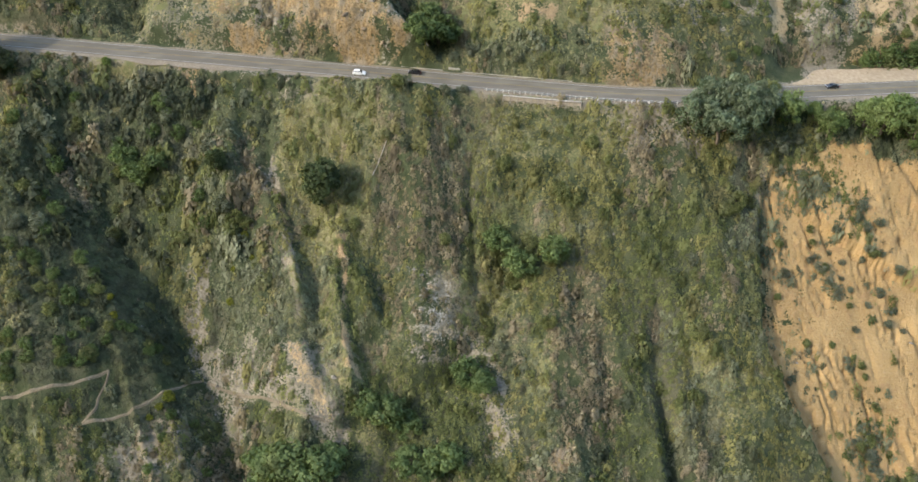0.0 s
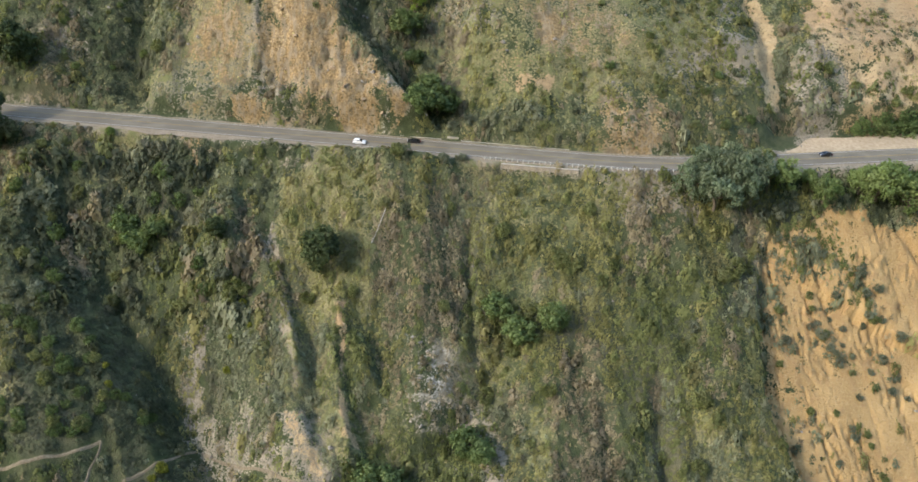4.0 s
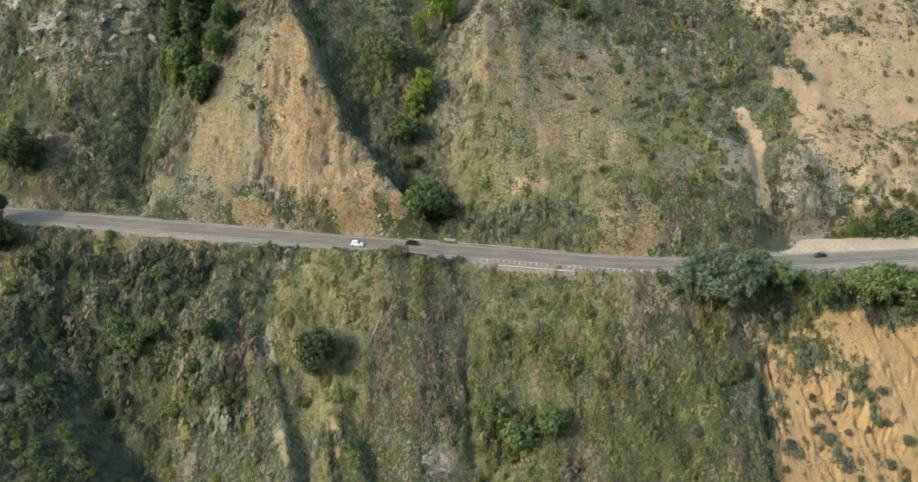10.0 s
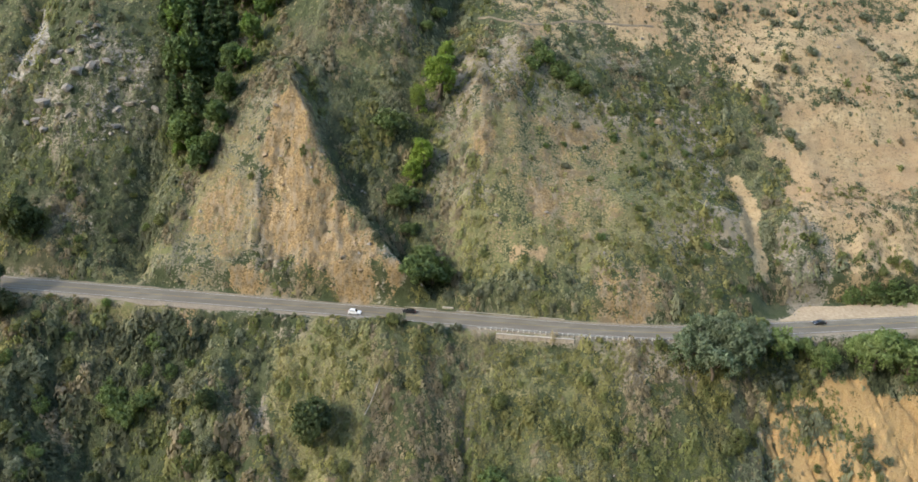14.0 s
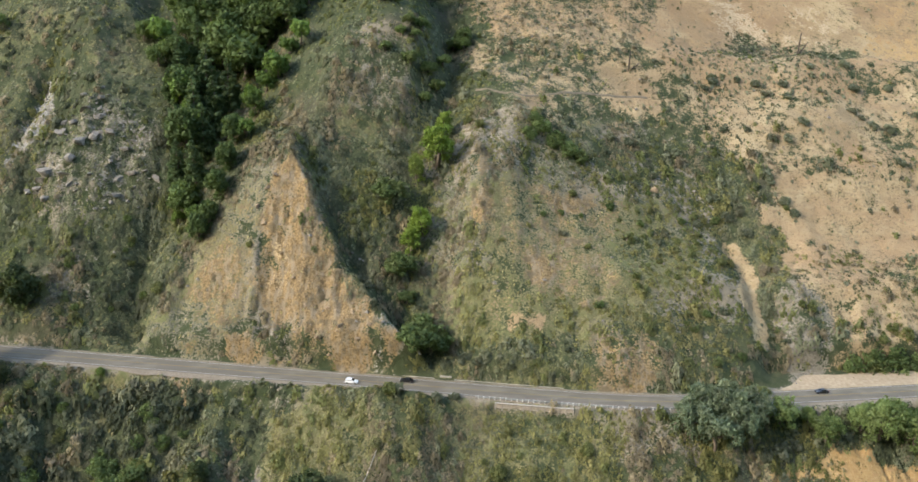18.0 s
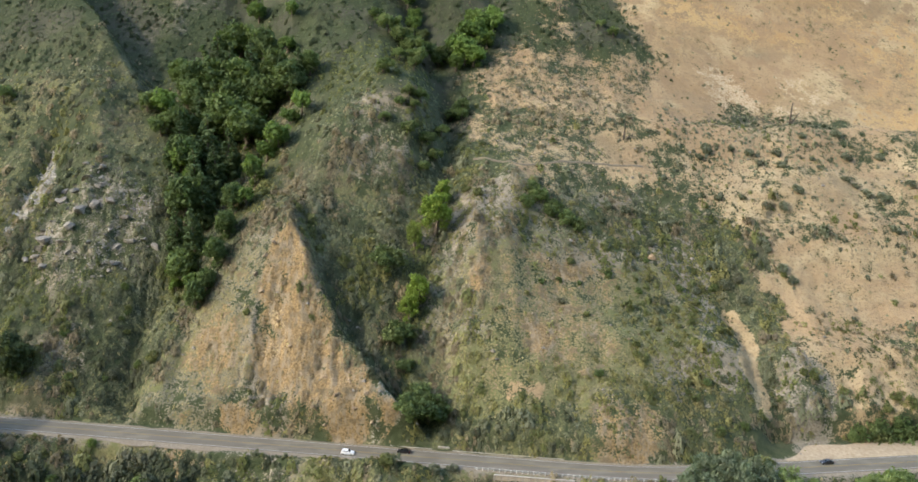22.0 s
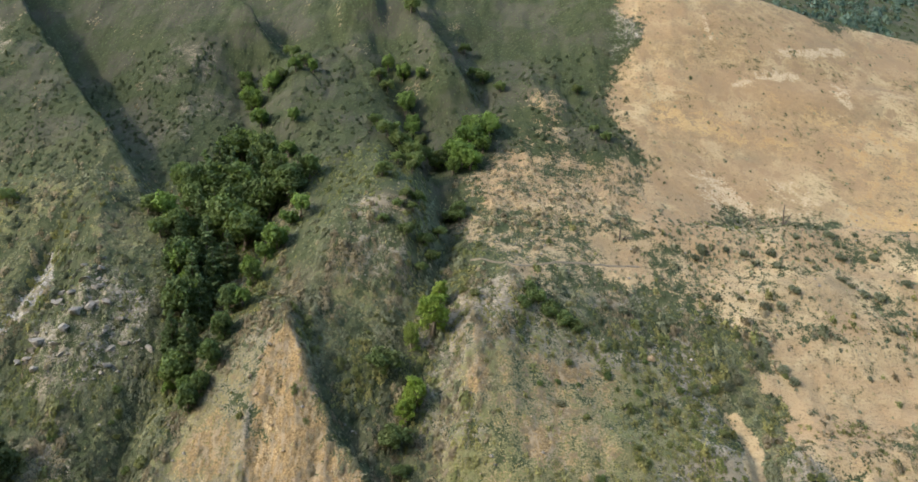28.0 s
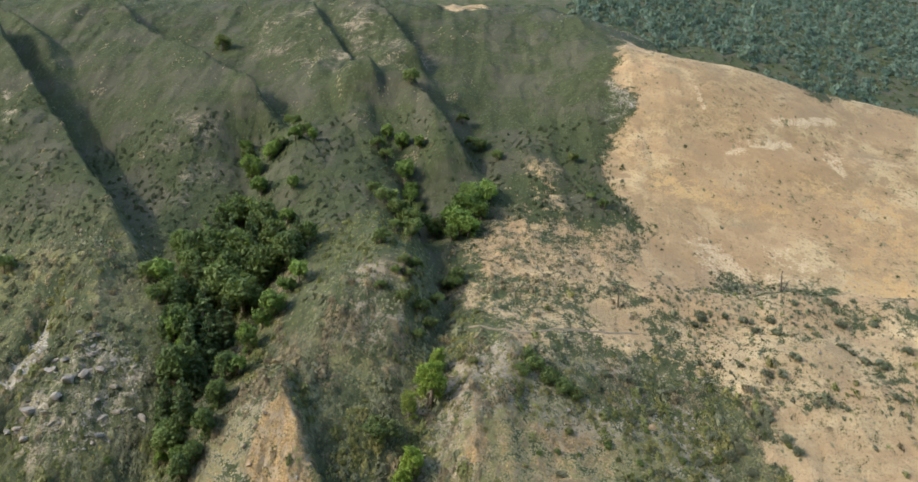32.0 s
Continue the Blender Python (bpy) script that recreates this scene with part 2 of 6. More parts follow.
spur([(-45.7, 162.3), (-37.1, 149.0)], (4, 6), 6, 12)
spur([(-75.1, 219.7), (-73.0, 209.3)], (4, 5), 5, 10)
spur([(-6.8, 203.9), (-9.0, 185.8), (-5.1, 163.3)], (2, 4), 14, 14)
spur([(19.3, 206.2), (20.1, 185.8), (8.7, 164.2), (-10.5, 152.0)], (-4, -8), 14, 11)
spur([(7.0, 212.2), (8.9, 193.9), (10.5, 182.3)], (-2, -2), 3, 3)
spur([(37.3, 159.4), (39.0, 128.5)], (3, 5), 22, 20)
spur([(68.8, 171.5), (70.8, 159.6), (73.0, 147.7), (75.5, 133.4)], (-2, -7), 6, 4)
spur([(91.9, 193.5), (93.3, 163.4), (101.7, 133.7)], (2, 3), 20, 25)
# inland slope
spur([(-14.5, 247.5), (-25.7, 258.4), (-37.5, 270.2), (-47.2, 281.0), (-56.4, 292.0), (-61.7, 300.3)], (13, 12), 62, 8)
spur([(-61.7, 300.3), (-58.5, 313.2), (-43.9, 348.9), (-19.4, 370.2)], (8, 5), 44, 40)
spur([(-7.5, 247.0), (-11.9, 267.5), (-12.2, 287.3), (-8.3, 309.6), (-5.6, 333.0), (-1.2, 364.2), (-3.3, 394.7)], (-3, -10), 15, 20)
spur([(-116.5, 262.4), (-120.5, 281.7), (-116.7, 297.4), (-108.7, 304.1)], (-4, -6), 10, 8)
spur([(-108.7, 304.1), (-104.6, 323.5), (-101.9, 359.5), (-97.3, 402.9), (-110.8, 434.6), (-125.2, 503.3)], (-10, -12), 34, 24)
spur([(-164.2, 294.8), (-154.3, 317.5), (-153.2, 345.8), (-165.1, 373.4)], (2, 8), 24, 18)
spur([(-181.5, 323.0), (-180.4, 354.6)], (-2, -4), 5, 5)
spur([(-152.4, 262.7), (-169.0, 283.2)], (3, 3), 14, 14)
spur([(25.8, 245.9), (24.1, 273.1), (24.7, 303.1), (30.3, 330.4)], (4, 10), 26, 36)
spur([(12.8, 307.2), (15.2, 283.6)], (3, 2), 10, 10)
spur([(61.1, 245.8), (67.4, 278.5)], (3, 4), 30, 30)
spur([(123.1, 249.6), (125.2, 265.4), (122.2, 281.3), (115.5, 300.7), (105.9, 315.4)], (-6, -2), 14, 14)
spur([(115.3, 299.8), (120.1, 285.6), (118.7, 261.1)], (-1.5, -1.5), 4, 4)
# hills behind: rounded to the south-west, steep to the lee
spur([(-349.5, 618.0), (-280.0, 536.1), (-233.6, 486.1), (-197.6, 438.8), (-165.0, 402.3), (-133.4, 364.6)], (34, 21), 12, 80, 1)
spur([(-389.0, 694.1), (-344.4, 656.2), (-311.4, 622.9), (-247.0, 516.0)], (26, 5), 14, 60, 1)
spur([(-320.0, 740.0), (-242.6, 650.0), (-195.4, 605.8), (-153.5, 565.3), (-100.9, 500.9)], (24, 28), 12, 85, 1)
spur([(-104.0, 566.0), (-78.0, 495.9), (-58.2, 446.6), (-36.2, 367.4)], (9, 15), 36, 50, 2)
spur([(-129.4, 519.9), (-97.6, 493.9), (-125.7, 610.5)], (-4, -2), 30, 22)
spur([(-29.2, 557.8), (-3.3, 503.2), (15.6, 463.1)], (26, 14), 11, 55, 1)
spur([(-122.0, 700.0), (-81.1, 608.2), (-46.9, 533.4)], (14, 18), 9, 55, 1)
spur([(-70.0, 710.0), (-38.7, 636.0), (-20.3, 589.1)], (14, 20), 9, 50, 1)
spur([(-46.2, 526.5), (-26.9, 476.1), (-10.5, 421.2)], (-10, -10), 24, 20)
spur([(12.4, 549.5), (21.9, 464.2), (8.4, 429.9)], (-6, -6), 26, 20)
spur([(48.0, 490.4), (56.8, 468.2)], (6, 6), 16, 14)
SCARP = [(114.7, 219.9), (109.6, 212.6), (105.9, 197.0), (106.2, 184.2), (106.1, 171.1), (109.5, 161.2), (118.7, 149.5), (127.0, 135.3)]


def profile(d, knots):
    """A hillside's height over its distance from the road, with eased bends."""
    ds, zs = zip(*knots)
    return sum(np.interp(d + o, ds, zs) for o in (-9, -4, 0, 4, 9)) / 5


def ground_z(x, y):
    x, y = np.asarray(x, float), np.asarray(y, float)
    d = y - road_y(x)
    low = -0.86 * np.maximum(-d - 4, 0) + 0.0006 * np.maximum(-d - 4, 0) ** 2
    low = np.maximum(low, -190)
    hill = profile(d, ((0, 0), (5, 0), (68, 60), (150, 108), (300, 190), (480, 302), (545, 325), (640, 330), (900, 120), (1300, 330), (2000, 700), (3200, 1100)))
    slide = profile(d, ((0, 0), (5, 0), (40, 26), (60, 33), (100, 66), (108, 68), (140, 92), (168, 97), (255, 160), (263, 163), (335, 210), (350, 209), (600, 40), (850, 90), (1400, 420), (2000, 720), (3200, 1100)))
    back = np.clip((d - 60) / 420, 0, 1.1)
    mix = sstep(-10 + 75 * back, 85 + 345 * back, x + 12 * fbm(x / 60, y / 60, 2, 5))
    slide = slide + 34 * sstep(200, 335, d) * sstep(700, 480, d) * sstep(420, 120, x)
    z = low + np.where(d > 0, hill * (1 - mix) + slide * mix, 0)
    z += 24 * sstep(235, 335, d) * sstep(700, 480, d) * sstep(290, 120, x) * sstep(50, 130, x)
    for pts, (h0, h1), wl, wr, brow in SPURS:
        xs, ys = [p[0] for p in pts], [p[1] for p in pts]
        w = max(wl, wr) + 2
        m = (x > min(xs) - w) & (x < max(xs) + w) & (y > min(ys) - w) & (y < max(ys) + w)
        if not m.any():
            continue
        xm, ym = x[m], y[m]
        dist, side, along = to_line(pts, xm + 2.2 * fbm(xm / 14, ym / 14, 2, 3), ym + 2.2 * fbm(xm / 14, ym / 14, 2, 4))
        q = np.sqrt((dist / (wl + (wr - wl) * sstep(-1, 1, side))) ** 2 + 0.004)
        t = np.clip(1.03 - q, 0, 1)
        t = np.where((side > 0) & (brow > 0) | (brow == 2), np.clip(1.004 - q * q, 0, 1), t * (0.75 + 0.25 * t))
        z[m] += (h0 + (h1 - h0) * along) * t * (1 - 0.75 * (brow == 1) * sstep(0.8, 1.0, along))
    # benches cut across the great slide
    tread = mix * sstep(24, 40, d) * sstep(370, 340, d) * sstep(20, 70, x - 0.1 * np.maximum(d - 150, 0))
    z += sstep(330, 300, d) * tread * (1.7 - 0.7 * sstep(165, 190, d)) * np.sin(d / 5.6 + 1.5 * fbm(x / 90, y / 60, 2, 23)) * sstep(-0.3, 0.4, np.sin(d / 19.0 + 0.9))
    # the eroded sandy slide below the road lies lower than the scrub beside it
    dist, side, along = to_line(SCARP, x, y)
    chute = np.where(d < -9, sstep(-0.3, 1.5, dist * np.where(x > SCARP[0][0] - 40, np.where(side < 0, 1, -1), -1)), 0) * sstep(-9, -20, d)
    z -= 4.8 * chute * sstep(0, 0.25, along + 0.06)
    rx = x + 0.42 * y + 1.6 * fbm(x / 11, y / 22, 3, 21) + 0.8 * fbm(x / 2.6, y / 3.4, 2, 22)
    broken = sstep(-0.2, 0.08, fbm(x / 9, y / 16, 3, 35) - 0.004 * (x - 125))
    rill = broken * (np.exp(-(grain(rx / 2.2, y / 30, 31) / 0.06) ** 2) + 0.9 * np.exp(-(grain(rx / 1.7, y / 12, 37) / 0.10) ** 2)) + 2.0 * sstep(-0.15, 0.15, fbm(x / 12, y / 30, 2, 36)) * np.exp(-(grain(rx / 8.5, y / 90, 33) / 0.045) ** 2)
    z -= np.where(chute > 0, chute * 1.35 * np.minimum(rill, 2.0), 0)
    # crags: the rib's cut face, and the stony spur
    crag = np.exp(-(((x + 45) / 38) ** 2 + ((y - 268) / 30) ** 2) ** 2) + 0.8 * np.exp(-(((x + 155) / 26) ** 2 + ((y - 325) / 30) ** 2) ** 2)
    z += np.where(np.abs(d) > 6, crag * (4.2 * (np.abs(fbm(x / 9, y / 14, 4, 51)) - 0.15) + 2.0 * fbm(x / 2.8, y / 3.4, 3, 52)), 0)
    # roughness, coarser on the crags; runnels straight down the slope
    far = sstep(5, 12, np.abs(d))
    even = 1 - 0.85 * mix * sstep(150, 190, d) * sstep(60, 110, x)
    z += far * even * (4.2 * fbm(x / 30, y / 42, 3, 11) + (1 - chute) * (1 - 0.75 * tread) * (0.9 * fbm(x / 5.5, y / 8, 3, 12) + 2.2 * fbm(x / 9, y / 45, 2, 13)))
    comb = np.abs(fbm((x + 0.42 * y) / 15, y / 70, 3, 15))
    z += sstep(-9, -26, d) * (1 - chute) * (1.2 - 6.0 * np.minimum(comb, 0.35))
    z += even * sstep(300, 420, d) * 10 * fbm(x / 110, y / 160, 3, 17)
    # the green ridge dips behind the corner of the slide
    z -= 28 * np.exp(-((x - 130) / 40) ** 2 - ((y - 745) / np.where(y < 745, 48, 110)) ** 2)
    wall = sstep(15, 19, x) * sstep(50, 46, x) * (d < 0)
    bench = sstep(9.5 - 2.6 * wall, 6.0 + 0.5 * wall, np.abs(d + 0.6 * (1 - wall)))
    pull = sstep(112, 124, x) * sstep(14.5, 11.5, np.abs(d - 4.5))
    bench = np.maximum(bench, pull)
    return z * (1 - bench) - 1.6 * wall * (1 - bench) * sstep(-16, -9, d)

# ---------------------------------------------------------------- ground cover
def inside(pts, x, y):
    hit = np.zeros(np.shape(x), bool)
    for (ax, ay), (bx, by) in zip(pts, pts[1:] + pts[:1]):
        if ay != by:
            hit ^= ((ay > y) != (by > y)) & (x < ax + (y - ay) * (bx - ax) / (by - ay))
    return hit


def area(pts, x, y, soft):
    """1 well inside a polygon, 0 well outside, with a ragged edge."""
    w = np.zeros(np.shape(x))
    xs, ys = [p[0] for p in pts], [p[1] for p in pts]
    m = (x > min(xs) - 3 * soft) & (x < max(xs) + 3 * soft) & (y > min(ys) - 3 * soft) & (y < max(ys) + 3 * soft)
    if m.any():
        dist = to_line(pts + pts[:1], x[m], y[m])[0] * np.where(inside(pts, x[m], y[m]), 1, -1)
        w[m] = sstep(-soft, soft, dist + 2.2 * soft * fbm(x[m] / (3 * soft), y[m] / (3 * soft), 3, 9))
    return w


# bare or rocky stretches: kind, strength, softness of the edge, outline
PATCHES = []


def bare(kind, strength, soft, outline):
    PATCHES.append((kind, strength, soft, outline))


# seaward slope
bare("soil", 0.4, 4, [(110.4, 213.6), (137.7, 210.9), (135.0, 181.7), (109.3, 173.2)])
bare("tan", 1.0, 3, [(125.5, 222.1), (112.8, 214.4), (109.1, 196.8), (108.3, 173.1), (114.8, 155.3), (128.8, 135.7), (161.1, 137.1), (190.6, 157.3), (195.1, 225.3), (146.7, 224.9)])
bare("pale", 0.5, 3, [(-12.0, 187.1), (-5.1, 186.3), (-3.8, 178.2), (-10.6, 178.6)])
bare("pale", 0.45, 4, [(-13.0, 164.8), (4.5, 169.8), (4.7, 164.6), (-6.9, 160.1)])
bare("soil", 0.5, 5, [(-15.6, 179.3), (8.0, 182.2), (8.6, 168.1), (-12.9, 163.4)])
bare("pale", 0.35, 4, [(-24.9, 206.6), (-14.8, 205.0), (-10.3, 193.7), (-22.5, 197.0)])
bare("soil", 0.6, 4, [(-67.6, 237.3), (-42.4, 233.2), (-44.1, 227.1), (-65.5, 232.4)])
bare("soil", 0.9, 2, [(-71.3, 210.2), (-62.9, 213.6), (-60.1, 205.6), (-70.2, 205.7)])
bare("soil", 0.85, 6, [(-85.6, 172.5), (-54.3, 169.8), (-37.9, 157.6), (-35.0, 142.9), (-62.1, 150.2), (-83.0, 157.7)])
bare("cream", 0.4, 4, [(-52.0, 165.3), (-44.0, 163.4), (-35.1, 145.5), (-49.0, 150.2)])
bare("soil", 0.75, 3, [(-90.0, 191.2), (-83.4, 189.0), (-84.3, 166.7), (-89.7, 169.9)])
bare("dry", 0.8, 8, [(-61.3, 230.7), (-23.8, 227.3), (-25.0, 209.7), (-57.5, 211.3)])
bare("dry", 0.7, 6, [(-51.2, 208.0), (-28.8, 205.1), (-31.8, 187.8), (-46.2, 191.3)])
bare("dry", 0.6, 8, [(10.5, 226.4), (56.3, 224.1), (58.8, 205.3), (11.1, 208.7)])
bare("dry", 0.7, 4, [(50.6, 220.4), (58.6, 218.6), (56.8, 208.2), (49.7, 211.1)])
bare("dry", 0.55, 8, [(24.1, 175.1), (39.3, 169.2), (39.1, 140.7), (26.1, 141.9)])
bare("soil", 0.6, 5, [(12.6, 159.0), (24.1, 158.0), (26.3, 133.1), (15.1, 134.2)])
bare("ochre", 0.9, 2, [(35.3, 136.8), (41.0, 137.2), (41.3, 131.7), (36.2, 131.4)])
bare("dry", 0.55, 8, [(76.8, 171.0), (103.5, 170.1), (110.7, 146.6), (81.8, 146.1)])
bare("dry", 0.7, 6, [(-141.6, 145.4), (-128.6, 144.4), (-117.7, 133.9), (-142.5, 129.7)])
bare("soil", 0.6, 5, [(-106.0, 139.8), (-84.5, 148.4), (-77.3, 135.9), (-103.6, 131.3)])
bare("ochre", 0.7, 3, [(-97.3, 243.4), (-88.4, 244.7), (-88.3, 235.2), (-94.2, 235.5)])
bare("soil", 0.6, 5, [(50.3, 227.9), (82.5, 227.9), (87.1, 218.8), (62.5, 215.2)])
bare("soil", 0.4, 4, [(-81.1, 244.4), (-34.7, 237.6), (-36.2, 230.5), (-79.9, 235.9)])
bare("soil", 0.85, 1.5, [(-64.4, 222.0), (-60.8, 208.5), (-56.2, 198.4), (-52.8, 182.4), (-48.9, 172.2), (-46.2, 172.6), (-49.7, 181.2), (-53.7, 199.7), (-58.0, 208.3), (-61.4, 221.5)])
bare("cream", 0.7, 1.2, [(-36.1, 192.3), (-34.4, 185.9), (-35.4, 171.5), (-31.6, 160.5), (-28.1, 155.3), (-26.1, 156.9), (-29.5, 161.8), (-33.1, 171.9), (-32.1, 186.0), (-33.9, 193.2)])
bare("soil", 0.9, 1.5, [(-70.9, 213.2), (-70.1, 206.4), (-63.5, 206.1), (-64.6, 213.8)])
bare("soil", 0.8, 2, [(-87.4, 189.1), (-89.7, 180.6), (-86.5, 165.5), (-81.1, 166.0), (-83.6, 179.8), (-81.4, 188.6)])
bare("cream", 0.45, 2, [(-53.2, 165.3), (-46.5, 156.5), (-42.2, 149.3), (-40.0, 142.7), (-33.9, 143.1), (-35.9, 148.9), (-40.4, 157.0), (-46.7, 164.4)])
bare("soil", 0.7, 2, [(-54.4, 165.3), (-47.7, 156.7), (-43.3, 149.3), (-41.1, 142.5), (-32.8, 143.3), (-34.8, 149.2), (-39.3, 157.3), (-45.6, 164.7)])
bare("rock", 0.45, 2, [(-17.5, 185.7), (-11.3, 179.6), (-9.6, 163.1), (1.3, 165.0), (-0.3, 180.8), (-6.4, 184.6)])
bare("dry", 0.8, 3, [(-59.6, 224.7), (-50.8, 219.7), (-40.0, 206.2), (-43.2, 192.3), (-25.2, 192.4), (-21.9, 205.8), (-32.5, 218.6), (-40.9, 222.7)])
# rock rib and the cut above the road
bare("ochre", 0.95, 4, [(-61.2, 297.7), (-68.0, 294.2), (-75.7, 291.3), (-72.7, 279.1), (-74.5, 268.7), (-61.5, 256.4), (-80.7, 254.0), (-54.4, 250.7), (-15.9, 247.3), (-25.2, 257.3), (-44.9, 278.3), (-56.3, 289.9)])
bare("ochre", 0.25, 5, [(-75.7, 291.3), (-88.6, 284.4), (-100.1, 272.9), (-98.5, 256.3), (-61.0, 251.6), (-69.7, 266.0)])
bare("soil", 0.5, 6, [(-75.7, 291.3), (-94.3, 288.1), (-103.8, 279.2), (-107.6, 257.9), (-80.3, 251.9), (-69.7, 266.0)])
bare("cream", 0.5, 3, [(-73.7, 278.2), (-60.5, 278.4), (-56.3, 264.5), (-67.8, 267.5)])
bare("rock", 0.65, 3, [(-34.0, 259.3), (-18.7, 256.1), (-15.9, 247.4), (-30.8, 248.6)])
bare("ochre", 0.8, 2, [(-81.1, 257.3), (-72.7, 258.5), (-71.9, 252.9), (-80.7, 254.0)])
bare("soil", 0.65, 8, [(-1.5, 316.9), (20.0, 311.8), (26.4, 277.4), (6.8, 262.9), (-3.0, 294.0)])
bare("ochre", 0.85, 4, [(8.1, 312.4), (16.4, 309.0), (17.5, 284.0), (11.8, 284.0)])
bare("ochre", 1.0, 3.5, [(31.0, 276.8), (40.3, 280.7), (39.4, 267.2), (30.6, 266.4)])
bare("cream", 0.9, 3, [(19.7, 258.7), (36.7, 257.9), (36.5, 252.9), (23.8, 252.7)])
bare("ochre", 0.95, 3.5, [(35.7, 303.8), (56.7, 306.0), (56.1, 300.0), (41.4, 297.4)])
bare("ochre", 0.62, 7, [(58.1, 246.0), (90.3, 253.1), (88.4, 242.5), (61.0, 240.3)])
bare("dry", 0.75, 8, [(6.8, 266.1), (70.3, 297.2), (74.0, 262.0), (50.9, 246.4), (7.1, 250.2)])
bare("dry", 0.6, 6, [(63.7, 303.1), (75.0, 295.9), (72.4, 280.3), (61.0, 281.3)])
bare("soil", 0.7, 4, [(-11.8, 247.7), (58.8, 241.7), (81.9, 240.4), (58.8, 238.8), (-3.2, 243.6)])
bare("soil", 0.65, 10, [(-1.5, 316.9), (32.8, 329.2), (117.2, 323.5), (116.9, 261.9), (58.9, 244.0), (7.1, 250.2)])
bare("ochre", 0.42, 6, [(22.3, 300.9), (54.5, 309.6), (75.3, 298.2), (66.5, 272.8), (39.2, 263.3), (19.7, 253.9), (17.5, 275.2)])
bare("dry", 0.65, 10, [(4.0, 288.1), (32.1, 306.6), (77.8, 316.9), (101.9, 286.6), (83.4, 251.9), (9.2, 249.7)])
bare("ochre", 0.9, 4, [(-72.9, 297.1), (-64.7, 296.9), (-58.9, 295.4), (-59.8, 289.4), (-62.9, 281.8), (-58.9, 275.1), (-49.0, 264.3), (-34.8, 251.9), (-26.2, 248.5), (-43.6, 249.9), (-64.8, 266.5), (-71.1, 275.7), (-74.7, 284.1)])
bare("ochre", 0.42, 8, [(-85.3, 290.3), (-74.1, 297.0), (-72.7, 282.5), (-74.3, 274.3), (-61.1, 255.0), (-52.4, 251.2), (-78.9, 254.1), (-96.8, 256.9), (-96.7, 270.1), (-93.4, 279.7)])
bare("soil", 0.75, 8, [(-112.5, 258.1), (-103.5, 271.4), (-93.0, 291.7), (-78.0, 306.1), (-62.6, 298.5), (-60.1, 292.5), (-65.9, 281.2), (-57.8, 265.0), (-34.9, 249.7), (-74.5, 253.0)])
bare("dry", 0.6, 8, [(-112.5, 258.1), (-103.5, 271.4), (-93.0, 291.7), (-78.0, 306.1), (-66.5, 290.7), (-74.5, 276.8), (-63.4, 255.4), (-78.9, 253.8)])
bare("cream", 0.6, 4, [(-72.2, 277.8), (-62.6, 279.5), (-59.9, 272.5), (-65.5, 271.9)])
# craggy spur with loose stone
bare("rock", 0.3, 5, [(-171.8, 317.1), (-158.6, 346.5), (-147.3, 343.2), (-124.6, 332.6), (-118.9, 307.6), (-144.6, 300.5), (-172.6, 304.9)])
bare("soil", 0.5, 6, [(-171.8, 317.1), (-153.4, 347.0), (-123.4, 337.5), (-116.2, 305.4), (-158.1, 298.0)])
bare("rock", 0.85, 2, [(-181.9, 357.8), (-176.8, 355.2), (-168.0, 329.6), (-177.7, 319.8), (-183.6, 315.3), (-184.4, 323.4), (-181.4, 347.0)])
bare("soil", 0.5, 6, [(-158.7, 279.7), (-139.9, 284.2), (-126.9, 270.6), (-143.5, 261.8)])
# the great slide and its benches
bare("cream", 1.0, 11, [(154.3, 681.9), (119.0, 550.8), (103.6, 474.7), (102.9, 427.8), (101.2, 385.2), (150.5, 408.5), (327.1, 415.1), (416.8, 538.6), (352.3, 594.3), (271.0, 581.8)])
bare("cream", 0.7, 8, [(68.6, 382.0), (343.8, 436.9), (276.8, 345.1), (147.5, 330.0), (115.8, 343.4), (79.3, 346.3)])
bare("cream", 1.0, 4, [(145.8, 332.3), (278.6, 347.7), (256.0, 304.6), (172.9, 297.6), (139.9, 302.3), (134.7, 311.0)])
bare("cream", 0.75, 6, [(132.5, 302.0), (258.5, 308.4), (240.0, 270.6), (145.8, 259.9), (144.6, 271.9), (132.2, 284.8)])
bare("soil", 0.8, 5, [(132.0, 291.4), (149.5, 272.7), (153.1, 260.2), (129.7, 249.9), (127.3, 265.1)])
bare("ochre", 0.6, 8, [(76.0, 431.4), (30.5, 426.4), (6.8, 409.4), (11.2, 383.9), (67.0, 371.1), (103.0, 380.6), (104.7, 428.7)])
bare("cream", 0.45, 6, [(76.0, 431.4), (30.5, 426.4), (6.8, 409.4), (11.2, 383.9), (67.0, 371.1), (103.0, 380.6), (104.7, 428.7)])
bare("soil", 0.55, 8, [(67.5, 374.5), (301.5, 423.5), (250.7, 346.7), (148.4, 332.4), (115.8, 343.4), (79.3, 346.3)])
bare("cream", 0.4, 7, [(8.3, 408.3), (14.1, 386.7), (67.5, 374.5), (146.8, 356.8), (144.8, 329.7), (88.4, 339.0), (35.7, 331.0), (8.4, 364.7)])
bare("pale", 0.42, 8, [(215.0, 494.2), (255.1, 503.7), (247.1, 491.5), (213.7, 484.8)])
